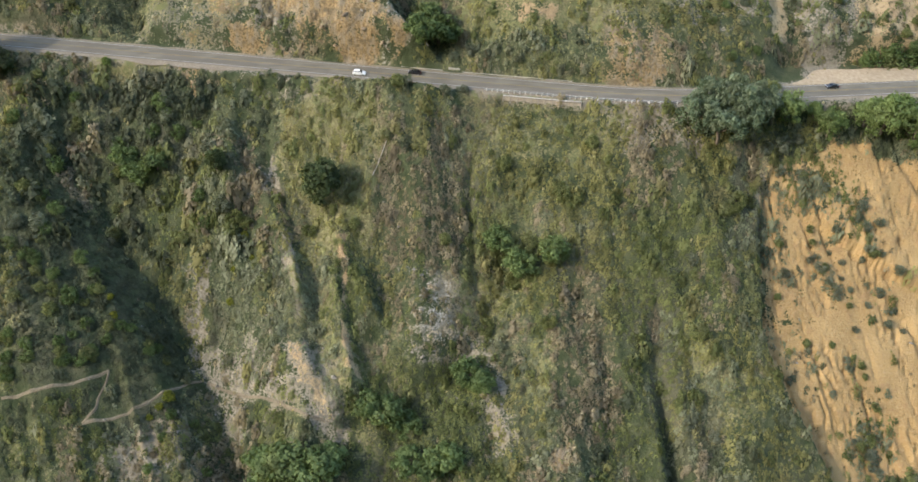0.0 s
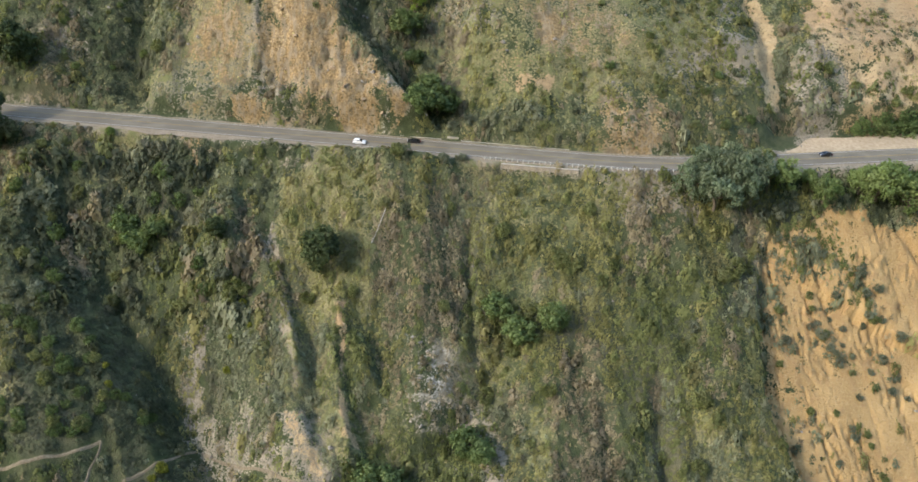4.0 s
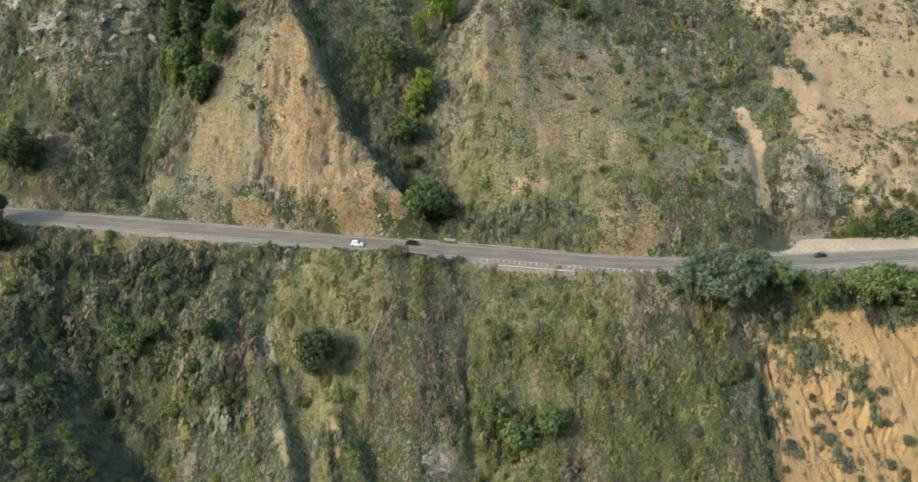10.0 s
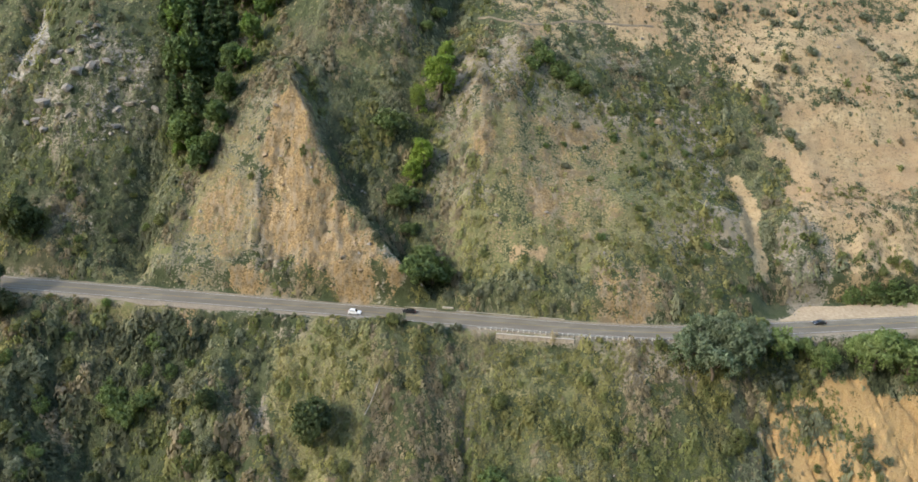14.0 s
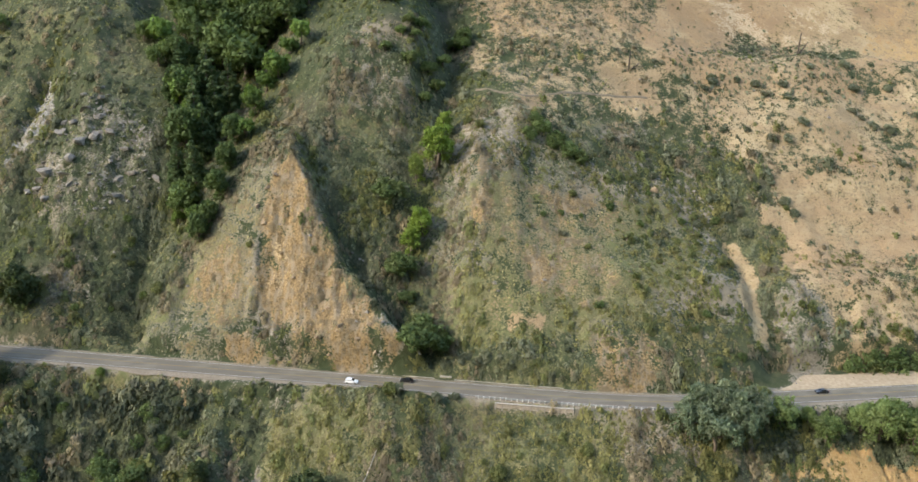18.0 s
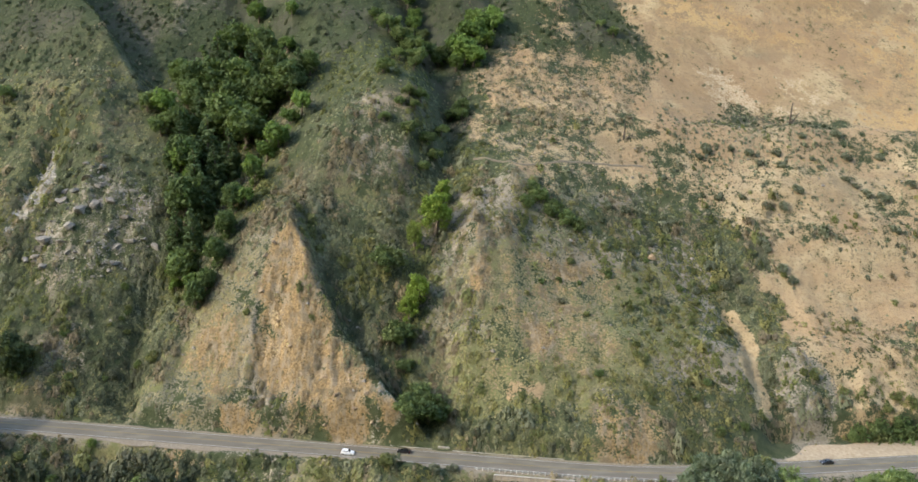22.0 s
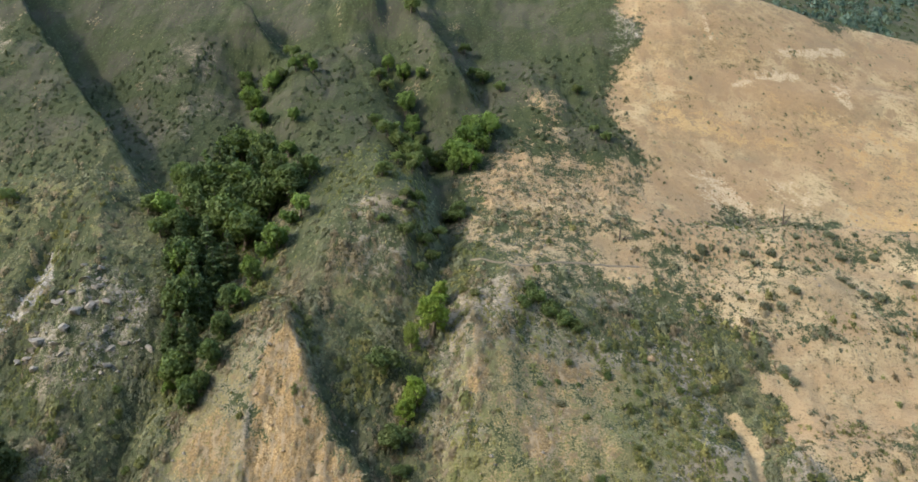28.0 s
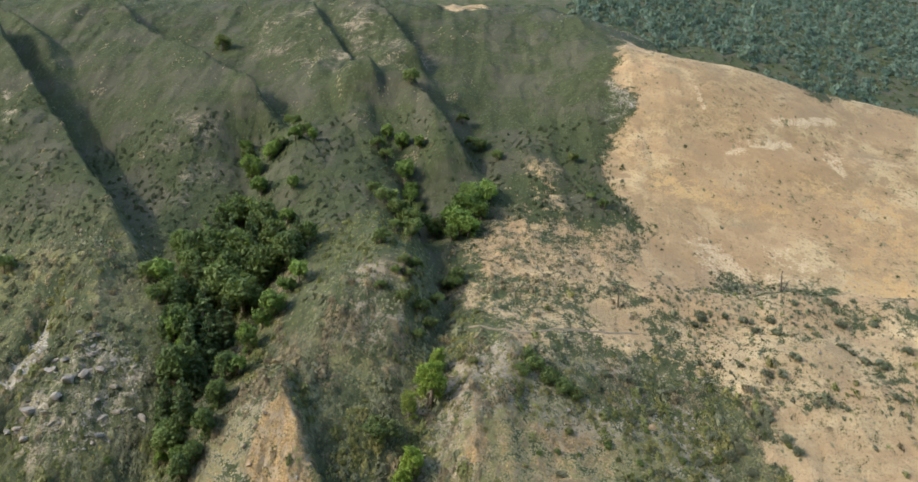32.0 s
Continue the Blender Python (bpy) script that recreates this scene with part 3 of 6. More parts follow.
bare("pale", 0.55, 4, [(174.4, 502.1), (204.6, 518.6), (233.0, 525.7), (224.7, 517.7), (202.1, 511.5), (181.9, 501.7)])
bare("pale", 0.42, 7, [(250.1, 533.2), (270.0, 536.7), (251.5, 506.9), (242.8, 508.3)])
bare("pale", 0.55, 2, [(165.2, 548.1), (170.3, 548.6), (171.5, 529.1), (166.8, 529.2)])
bare("pale", 0.5, 3, [(204.3, 529.4), (268.0, 555.5), (268.7, 547.5), (207.3, 526.5)])
bare("pale", 0.5, 8, [(123.1, 437.2), (155.0, 443.2), (169.8, 427.7), (161.0, 411.6), (137.9, 408.3), (133.1, 425.1)])
bare("pale", 0.3, 10, [(177.7, 440.9), (216.4, 452.6), (211.1, 425.4), (177.7, 414.7)])
bare("tan", 0.42, 10, [(227.4, 461.9), (340.3, 483.7), (305.3, 429.2), (209.4, 408.0)])
bare("tan", 0.4, 8, [(111.7, 499.5), (123.6, 503.5), (121.8, 476.6), (106.3, 479.6)])
bare("tan", 0.4, 12, [(118.9, 498.3), (176.7, 490.9), (290.2, 493.7), (276.0, 467.2), (165.0, 453.4), (108.9, 456.9)])
bare("cream", 0.9, 5, [(-17.3, 787.8), (33.7, 771.4), (27.9, 718.0), (-5.0, 716.0)])
bare("cream", 0.42, 9, [(48.9, 478.0), (64.0, 486.0), (65.9, 455.0), (71.5, 422.3), (29.9, 414.2), (45.8, 460.5)])
bare("soil", 0.45, 6, [(17.6, 417.2), (95.9, 433.7), (88.1, 378.3), (19.4, 371.5)])
bare("rock", 0.3, 12, [(128.6, 646.2), (135.2, 570.3), (115.5, 490.3), (98.9, 478.3)])
bare("rock", 0.3, 5, [(173.9, 507.0), (221.1, 531.3), (265.2, 530.4), (260.5, 502.7), (214.6, 483.4)])
bare("soil", 0.45, 5, [(11.1, 368.1), (84.4, 374.0), (146.8, 356.8), (134.9, 337.9), (61.0, 330.2), (25.6, 330.8)])
bare("dry", 0.6, 3, [(169.3, 345.3), (218.7, 353.1), (211.6, 340.4), (167.1, 334.0)])
bare("soil", 0.5, 4, [(-294.8, 524.3), (-283.2, 519.7), (-265.5, 484.0), (-270.7, 480.6)])
bare("soil", 0.38, 8, [(-60.8, 368.6), (-16.4, 362.8), (-16.8, 332.5), (-47.6, 320.7)])
bare("dry", 0.6, 6, [(-40.6, 322.9), (-9.0, 329.6), (-13.1, 315.7), (-39.1, 313.1)])
bare("soil", 0.24, 12, [(-188.4, 692.7), (-87.8, 691.3), (3.6, 625.1), (-31.3, 593.5), (-61.6, 556.0), (-161.4, 627.9)])
bare("soil", 0.2, 10, [(-189.1, 516.6), (-142.4, 525.4), (-124.6, 437.4), (-161.2, 423.5)])
# trodden ways: course, width
PATHS = [
    ([(-142.9, 148.2), (-131.5, 149.7), (-123.1, 152.1), (-116.3, 154.6), (-110.7, 158.3)], 1.2, "narrow trodden dirt footpath through the scrub"),
    ([(-110.7, 158.3), (-111.0, 155.0), (-113.3, 150.8), (-113.0, 147.8), (-117.3, 143.9)], 1.0, "narrow trodden dirt footpath through the scrub"),
    ([(-117.3, 143.9), (-108.8, 146.2), (-100.7, 149.7), (-94.5, 154.2), (-90.6, 158.3), (-83.3, 164.7)], 1.2, "narrow trodden dirt footpath through the scrub"),
    ([(-81.8, 164.0), (-67.0, 157.5), (-53.4, 151.7), (-44.7, 146.6), (-38.0, 145.5)], 1.1, "narrow trodden dirt footpath over grey soil"),
    ([(116.0, 299.1), (119.2, 293.8), (121.1, 284.8), (116.8, 276.2), (118.2, 271.6), (120.3, 266.9), (119.6, 261.0)], 6.2, "wide pale dirt track above the road"),
    ([(10.9, 348.7), (31.3, 341.8), (59.0, 353.1), (89.6, 357.5)], 1.6, "faint dirt track along the bench"),
]


KINDS = ("grass", "soil", "dry", "rock", "ochre", "cream", "tan", "pale")


def cover_of(x, y):
    got = {k: np.zeros(np.shape(x)) for k in KINDS}
    for kind, strength, soft, pts in PATCHES:
        got[kind] = np.maximum(got[kind], strength * area(pts, x, y, soft))
    d = y - road_y(x)
    got["grass"] = sstep(120, 200, d)
    for pts, width, _ in PATHS:
        if width > 4:
            near = to_line(pts, x, y)[0] + 1.4 * fbm(x / 3, y / 3, 3, 85)
            got["cream"] = np.maximum(got["cream"], 0.9 * sstep(0.75 * width, 0.4 * width, near))
    verge = sstep(9.5, 6.0, np.abs(d + 0.5))
    got["soil"] = np.maximum(got["soil"], (0.75 - 0.4 * sstep(2, 5, d) * sstep(115, 100, x)) * verge)
    got["dry"] = np.maximum(got["dry"], 0.42 * sstep(-0.1, 0.3, fbm(x / 25, y / 40, 3, 41)) * sstep(190, 110, d))
    return got


def mesh_of(name, verts, faces, corners, smooth=True):
    """A mesh straight from arrays: faces all have the same number of corners."""
    me = bpy.data.meshes.new(name)
    me.vertices.add(len(verts))
    me.vertices.foreach_set("co", np.ascontiguousarray(verts, np.float32).ravel())
    me.loops.add(faces.size)
    me.loops.foreach_set("vertex_index", np.ascontiguousarray(faces, np.int32).ravel())
    me.polygons.add(len(faces))
    me.polygons.foreach_set("loop_start", np.arange(0, faces.size, corners, dtype=np.int32))
    me.polygons.foreach_set("use_smooth", np.full(len(faces), smooth))
    me.update(calc_edges=True)
    return me


def grid_faces(nx, ny):
    i = np.arange(nx * ny).reshape(ny, nx)
    return np.stack([i[:-1, :-1], i[:-1, 1:], i[1:, 1:], i[1:, :-1]], -1).reshape(-1, 4)


def spread(first, grow, most):
    out = [first]
    while out[-1] < most:
        out.append(out[-1] * grow + first)
    return np.array(out)


# a sheet whose mesh fans out with the distance, finest where the slope lies nearest
rows = [112.0]
while rows[-1] < 720:
    rows.append(rows[-1] * 1.0039)
GY = np.concatenate([112 - spread(2.0, 1.25, 2700)[::-1], rows, 720 + spread(4.0, 1.05, 3500)])
fan = np.linspace(-1, 1, 761)
apron = spread(3.0, 1.3, 3000)
gy = np.repeat(GY[:, None], 761 + 2 * len(apron), 1)
half = 0.62 * np.clip(GY, 60, 1500)[:, None] + 93
gx = np.concatenate([-half - apron[::-1], half * fan, half + apron], 1)
GX = gx[0]
gx, gy = gx.ravel(), gy.ravel()
gz = ground_z(gx, gy)
me = mesh_of("ground", np.stack([gx, gy, gz], 1), grid_faces(len(GX), len(GY)), 4)
got = cover_of(gx, gy)
for kind in KINDS:
    me.attributes.new(kind, "FLOAT", "POINT").data.foreach_set("value", got[kind].astype(np.float32))
me.materials.append(HILLSIDE)
ground = tagged(new("ground", me), "steep coastal hillside of scrub, rock and bare earth", "hillside", kind="structure")


# ---------------------------------------------------------------- road
def ribbon(name, xs, near, far, lift, material, parent=None, label=""):
    """A strip along the road between two offsets from its middle, with a little thickness."""
    rows = []
    for x in xs:
        slope = float(road_y(x + 0.5) - road_y(x - 0.5))
        nx, ny = -slope, 1.0
        n = math.hypot(nx, ny)
        y = float(road_y(x))
        a, b = near(x), far(x)
        rows.append([(x + nx / n * o, y + ny / n * o, z) for o, z in ((a, lift - 0.1), (a, lift), ((a + b) / 2, lift + 0.02), (b, lift), (b, lift - 0.1))])
    v = np.array(rows).reshape(-1, 3)
    me = mesh_of(name, v, grid_faces(5, len(xs)), 4, False)
    me.materials.append(material)
    ob = new(name, me)
    if parent:
        ob.parent = parent
    return tagged(ob, label)


RX = np.arange(-420, 420, 1.5)
road = ribbon("road", RX, lambda x: -4.4, lambda x: 4.0, 0.06, ASPHALT, label="worn two-lane asphalt coast road along the hillside")
tagged(road, category="road", kind="structure")
ribbon("edge_line", RX, lambda x: -3.75, lambda x: -3.58, 0.085, WHITELINE, road, "worn white edge line")
ribbon("edge_line", RX, lambda x: 3.3, lambda x: 3.47, 0.085, WHITELINE, road, "worn white edge line")
ribbon("centre_line", RX, lambda x: -0.32, lambda x: -0.2, 0.085, YELLOWLINE, road, "worn yellow centre line")
ribbon("centre_line", RX, lambda x: -0.05, lambda x: 0.07, 0.085, YELLOWLINE, road, "worn yellow centre line")
wob = lambda x, s: 0.5 * float(grain(np.array(x / 5.0), np.array(s * 9.0), 3))
tagged(ribbon("road_shoulder", RX[RX < 126], lambda x: 3.9, lambda x: 4.7 + wob(x, 1), 0.045, DUST), "narrow dusty shoulder below the road cut", "shoulder", kind="structure")
tagged(ribbon("road_pullout", RX[RX > 122], lambda x: 3.9, lambda x: 5.2 + 8.0 * float(sstep(123, 137, x)) + wob(x, 1), 0.05, SAND), "pale sandy pullout beside the road", "pullout", kind="structure")
tagged(ribbon("road_shoulder", RX, lambda x: -5.9 - 1.6 * float(sstep(-118, -108, x) * sstep(-72, -84, x)) + wob(x, 2), lambda x: -4.3, 0.045, DUST), "dusty dirt shoulder on the seaward side", "shoulder", kind="structure")

# ---------------------------------------------------------------- low growth, too many to count
def tufts(count, seed, size=0.42, dome=True, flat=1.0, upright=0.0):
    """A few leafy shapes of loose triangles about a dome of radius 1: (shapes, count, 3 corners, 3)."""
    rng = np.random.default_rng(seed)
    n = 10
    v = rng.normal(size=(n, count, 3))
    v /= np.linalg.norm(v, axis=2, keepdims=True)
    v[..., 2] = np.abs(v[..., 2]) if dome else v[..., 2]
    lumps = 1 + 0.25 * np.sin(3 * np.arctan2(v[..., 1], v[..., 0]) + rng.uniform(0, 6, (n, 1))) + rng.normal(size=(n, count)) * 0.10
    c = v * (lumps * rng.uniform(0.62, 1.0, (n, count)))[..., None]
    c[..., 2] *= flat
    normal = v + rng.normal(size=v.shape) * 0.4
    normal /= np.linalg.norm(normal, axis=2, keepdims=True)
    t = np.cross(normal, rng.normal(size=v.shape))
    t /= np.linalg.norm(t, axis=2, keepdims=True)
    b = np.cross(normal, t)
    b[..., 2] += upright
    b /= np.linalg.norm(b, axis=2, keepdims=True)
    s = (size * rng.uniform(0.7, 1.3, (n, count)))[..., None]
    w = 1 / (1 + 0.5 * upright)
    return np.stack([c - t * s * w - b * s * 0.6, c + t * s * w - b * s * 0.6, c + b * s * 1.15], 2)


def scatter(name, at, radius, height, shapes, material, label, rng):
    n = len(at)
    if n == 0:
        return None
    turn = rng.uniform(0, 6.283, n)
    body = shapes[rng.integers(0, len(shapes), n)]
    ca, sa = np.cos(turn)[:, None, None], np.sin(turn)[:, None, None]
    out = np.empty_like(body)
    out[..., 0] = (body[..., 0] * ca - body[..., 1] * sa) * radius[:, None, None]
    out[..., 1] = (body[..., 0] * sa + body[..., 1] * ca) * radius[:, None, None]
    out[..., 2] = body[..., 2] * height[:, None, None]
    # rooted along the slope rather than on a level
    gx = (ground_z(at[:, 0] + 1, at[:, 1]) - ground_z(at[:, 0] - 1, at[:, 1])) / 2
    gy = (ground_z(at[:, 0], at[:, 1] + 1) - ground_z(at[:, 0], at[:, 1] - 1)) / 2
    out[..., 2] += 0.92 * (out[..., 0] * np.clip(gx, -1.5, 1.5)[:, None, None] + out[..., 1] * np.clip(gy, -1.5, 1.5)[:, None, None])
    out += at[:, None, None, :]
    verts = out.reshape(-1, 3)
    me = mesh_of(name, verts, np.arange(len(verts)).reshape(-1, 3), 3)
    k = shapes.shape[1]
    tone = np.clip(np.repeat(rng.uniform(0, 1, n), k) * 0.7 + rng.uniform(0, 0.3, n * k), 0, 1)
    me.attributes.new("tone", "FLOAT", "FACE").data.foreach_set("value", tone.astype(np.float32))
    me.materials.append(material)
    return tagged(new(name, me), label, "scrub", kind="stuff")


def pillows(seed, leaves=4, flat=0.9):
    """Low rounded shrubs: a faceted dome of radius 1 with a few sprays standing out of it."""
    rng = np.random.default_rng(seed)
    out = []
    for _ in range(10):
        a = np.linspace(0, 6.283, 7)[:6] + rng.uniform(-0.3, 0.3, 6)
        rim = np.stack([np.cos(a), np.sin(a), 0 * a - 0.15], 1) * rng.uniform(0.8, 1.15, (6, 1))
        b = a + 0.5 + rng.uniform(-0.2, 0.2, 6)
        top = np.stack([0.55 * np.cos(b), 0.55 * np.sin(b), flat * rng.uniform(0.6, 0.95, 6)], 1)
        tip = np.array([rng.normal() * 0.1, rng.normal() * 0.1, flat * 1.05])
        tri = []
        for k in range(6):
            n = (k + 1) % 6
            tri += [(rim[k], rim[n], top[k]), (top[k], top[n], tip)]
        out.append(tri)
    return np.concatenate([np.array(out), tufts(leaves, seed + 1, 0.4)], 1)


def jitter(x0, x1, y0, y1, cell, rng):
    xs, ys = np.meshgrid(np.arange(x0, x1, cell), np.arange(y0, y1, cell))
    x, y = xs.ravel() + rng.uniform(-0.5, 0.5, xs.size) * cell, ys.ravel() + rng.uniform(-0.5, 0.5, xs.size) * cell
    keep = np.abs(x) < 0.62 * y + 93
    return x[keep], y[keep]


rng = np.random.default_rng(7)
# darker or greyer growth in places: kind, strength, outline
GROWTH = []


def growth(kind, strength, outline):
    GROWTH.append((kind, strength, outline))


growth("brown", 1.2, [(20.9, 421.4), (95.0, 429.0), (94.0, 379.1), (16.6, 369.2)])
growth("dark", 0.5, [(-228.3, 414.9), (-160.2, 413.9), (-118.7, 327.5), (-110.7, 261.5), (-166.6, 263.8)])
growth("olive", 0.35, [(-1.5, 316.9), (32.8, 329.2), (117.2, 323.5), (116.9, 261.9), (58.9, 244.0), (7.1, 250.2)])
growth("sage", 0.8, [(109.9, 210.1), (128.0, 210.1), (137.7, 200.3), (139.4, 182.2), (123.8, 174.2), (108.3, 173.1)])
growth("dark", 0.8, [(-157.9, 240.7), (-90.6, 240.9), (-85.7, 198.2), (-114.5, 192.2), (-149.8, 200.5)])
growth("olive", 0.5, [(10.4, 228.9), (107.8, 227.8), (105.6, 170.4), (12.4, 173.2)])
growth("dark", 1.2, [(-151.7, 209.5), (-132.9, 208.0), (-114.5, 192.2), (-87.3, 166.5), (-88.4, 142.5), (-141.6, 146.7)])
growth("dark", 0.6, [(-126.1, 237.5), (-90.7, 239.7), (-87.3, 222.5), (-123.1, 217.4)])
growth("sage", 0.7, [(-118.7, 246.0), (-97.3, 243.4), (-95.9, 225.9), (-121.2, 225.7)])
growth("green", 0.8, [(-115.3, 224.9), (-95.4, 221.0), (-87.9, 196.2), (-109.5, 200.9)])
growth("sage", 0.8, [(-83.5, 194.1), (-55.6, 187.9), (-37.9, 157.6), (-67.2, 162.7)])
growth("green", 0.8, [(11.3, 205.7), (45.1, 194.8), (24.2, 165.0), (8.4, 172.1)])
growth("brown", 0.6, [(27.7, 180.0), (59.0, 176.4), (64.4, 145.6), (31.6, 141.0)])
growth("olive", 0.8, [(-59.0, 229.9), (-23.8, 227.3), (-24.1, 189.5), (-51.6, 189.1)])
growth("olive", 0.7, [(12.5, 227.9), (62.3, 224.1), (57.1, 192.0), (15.2, 207.1)])
growth("green", 0.7, [(56.8, 205.0), (106.4, 209.2), (103.5, 170.1), (63.0, 170.6)])
growth("olive", 0.6, [(75.0, 171.3), (105.6, 170.4), (120.2, 135.5), (78.4, 135.6)])
growth("green", 0.9, [(-29.7, 154.6), (14.5, 166.4), (17.1, 131.3), (-26.8, 131.6)])
growth("brown", 0.7, [(-25.0, 209.7), (-0.9, 207.0), (6.6, 166.4), (-18.9, 164.7)])
growth("brown", 0.7, [(58.2, 225.3), (108.5, 221.5), (106.6, 214.1), (66.4, 213.3)])
growth("sage", 0.8, [(-172.4, 319.0), (-151.2, 347.9), (-122.4, 333.5), (-110.3, 277.4), (-149.5, 293.4)])
growth("dark", 0.6, [(-149.1, 300.1), (-111.6, 306.1), (-113.3, 261.8), (-130.9, 269.7)])
growth("green", 0.7, [(-181.7, 303.6), (-146.0, 297.2), (-147.1, 285.4), (-175.0, 286.2)])
growth("dark", 0.8, [(-58.0, 294.7), (-36.7, 284.1), (-13.9, 248.4), (-24.8, 253.2), (-47.2, 279.2)])
growth("sage", 0.7, [(-62.5, 335.7), (-13.7, 366.8), (-17.2, 297.1), (-48.2, 303.2)])
growth("brown", 0.8, [(-6.1, 312.6), (34.9, 314.9), (30.3, 258.8), (0.1, 272.8)])
growth("olive", 0.7, [(4.5, 268.7), (56.0, 298.8), (74.0, 262.0), (55.0, 246.3), (7.1, 251.9)])
growth("sage", 0.8, [(-5.7, 253.5), (57.5, 249.8), (58.9, 241.1), (-3.2, 246.1)])
growth("green", 0.35, [(57.7, 318.8), (122.6, 324.3), (116.9, 261.9), (68.2, 250.5), (80.0, 297.0)])
growth("olive", 0.5, [(57.7, 318.8), (122.6, 324.3), (116.9, 261.9), (68.2, 250.5), (80.0, 297.0)])
growth("sage", 0.9, [(114.6, 323.1), (129.6, 310.7), (126.4, 280.5), (113.4, 302.5)])
growth("brown", 0.9, [(122.4, 264.2), (136.8, 270.1), (129.7, 249.9), (115.2, 246.4)])
growth("sage", 1.0, [(110.8, 376.6), (205.6, 400.4), (192.2, 371.5), (132.8, 355.7), (64.6, 354.5)])
growth("dark", 0.7, [(-307.8, 648.5), (-98.0, 495.5), (-123.3, 456.4), (-173.8, 505.2)])
growth("green", 0.9, [(-121.6, 519.0), (-48.4, 510.7), (-11.7, 382.4), (-55.1, 367.2)])
growth("green", 1.0, [(13.0, 695.6), (138.0, 657.1), (105.1, 492.8), (49.3, 505.6), (23.0, 495.3)])
growth("brown", 1.1, [(-115.1, 257.7), (-104.0, 273.6), (-94.2, 296.0), (-80.7, 317.3), (-63.3, 313.3), (-58.2, 293.6), (-45.5, 275.3), (-26.2, 250.9), (-15.4, 247.6), (-74.5, 253.0)])
growth("brown", 0.9, [(-71.1, 327.6), (-58.6, 344.8), (-27.6, 342.9), (-11.8, 339.4), (-30.0, 314.4), (-47.7, 303.1)])
growth("brown", 0.35, [(-169.5, 275.2), (-154.3, 242.4), (-107.6, 241.0), (-114.1, 274.9), (-118.2, 305.0), (-141.6, 290.9)])
growth("dark", 0.35, [(-146.1, 290.6), (-136.5, 275.1), (-114.4, 243.5), (-103.9, 243.0), (-118.2, 305.0)])
# brush that holds on to bare ground
OASES = []


def oasis(outline, strength):
    OASES.append((outline, strength))


oasis([(114.6, 219.8), (129.5, 217.5), (133.1, 209.9), (123.5, 208.6), (111.2, 207.6), (109.6, 213.7)], 0.7)
oasis([(140.8, 208.7), (145.7, 210.6), (150.2, 203.8), (152.4, 196.7), (144.9, 194.8), (139.9, 200.1)], 0.75)
oasis([(113.1, 202.1), (121.6, 200.5), (137.5, 202.4), (138.3, 196.8), (123.9, 197.3), (112.6, 194.5)], 0.45)
oasis([(126.6, 196.8), (136.3, 196.8), (141.0, 187.4), (139.3, 181.4), (129.7, 181.3), (125.7, 190.1)], 0.75)
oasis([(146.5, 188.8), (157.0, 188.5), (154.5, 182.0), (144.7, 181.9)], 0.35)
oasis([(110.8, 194.9), (118.5, 194.4), (117.6, 187.0), (110.9, 185.9)], 0.35)
oasis([(119.6, 172.4), (126.9, 174.3), (127.1, 162.2), (123.1, 158.7), (120.7, 166.3)], 0.5)
oasis([(141.3, 167.7), (145.6, 167.4), (146.7, 162.1), (142.3, 161.3)], 0.5)
oasis([(138.2, 148.5), (150.4, 150.0), (150.7, 138.7), (138.5, 138.0)], 0.7)
oasis([(109.7, 171.6), (114.5, 173.5), (116.2, 164.4), (111.9, 162.5)], 0.35)
oasis([(104.9, 376.1), (161.3, 396.1), (206.6, 396.0), (191.2, 375.4), (171.2, 362.7), (146.8, 372.2), (117.1, 367.7)], 0.5)
oasis([(54.5, 361.0), (113.9, 377.6), (134.2, 359.8), (151.3, 346.8), (137.4, 330.5), (97.5, 344.8), (64.2, 351.7)], 0.28)
oasis([(189.7, 366.3), (231.7, 377.0), (220.5, 356.3), (189.2, 353.4)], 0.2)
oasis([(20.9, 421.4), (95.0, 429.0), (94.0, 379.1), (16.6, 369.2)], 0.3)
oasis([(134.2, 291.2), (194.1, 297.6), (190.2, 288.8), (134.1, 284.1)], 0.12)
oasis([(142.2, 263.9), (186.8, 280.1), (181.6, 263.6), (150.8, 259.9)], 0.15)
oasis([(65.7, 484.7), (103.4, 483.5), (93.5, 438.4), (68.8, 450.8)], 0.6)
oasis([(169.3, 345.3), (218.7, 353.1), (212.1, 341.2), (167.3, 334.7)], 0.35)
FLAVOURS = ("green", "olive", "sage", "dark", "brown", "hill")


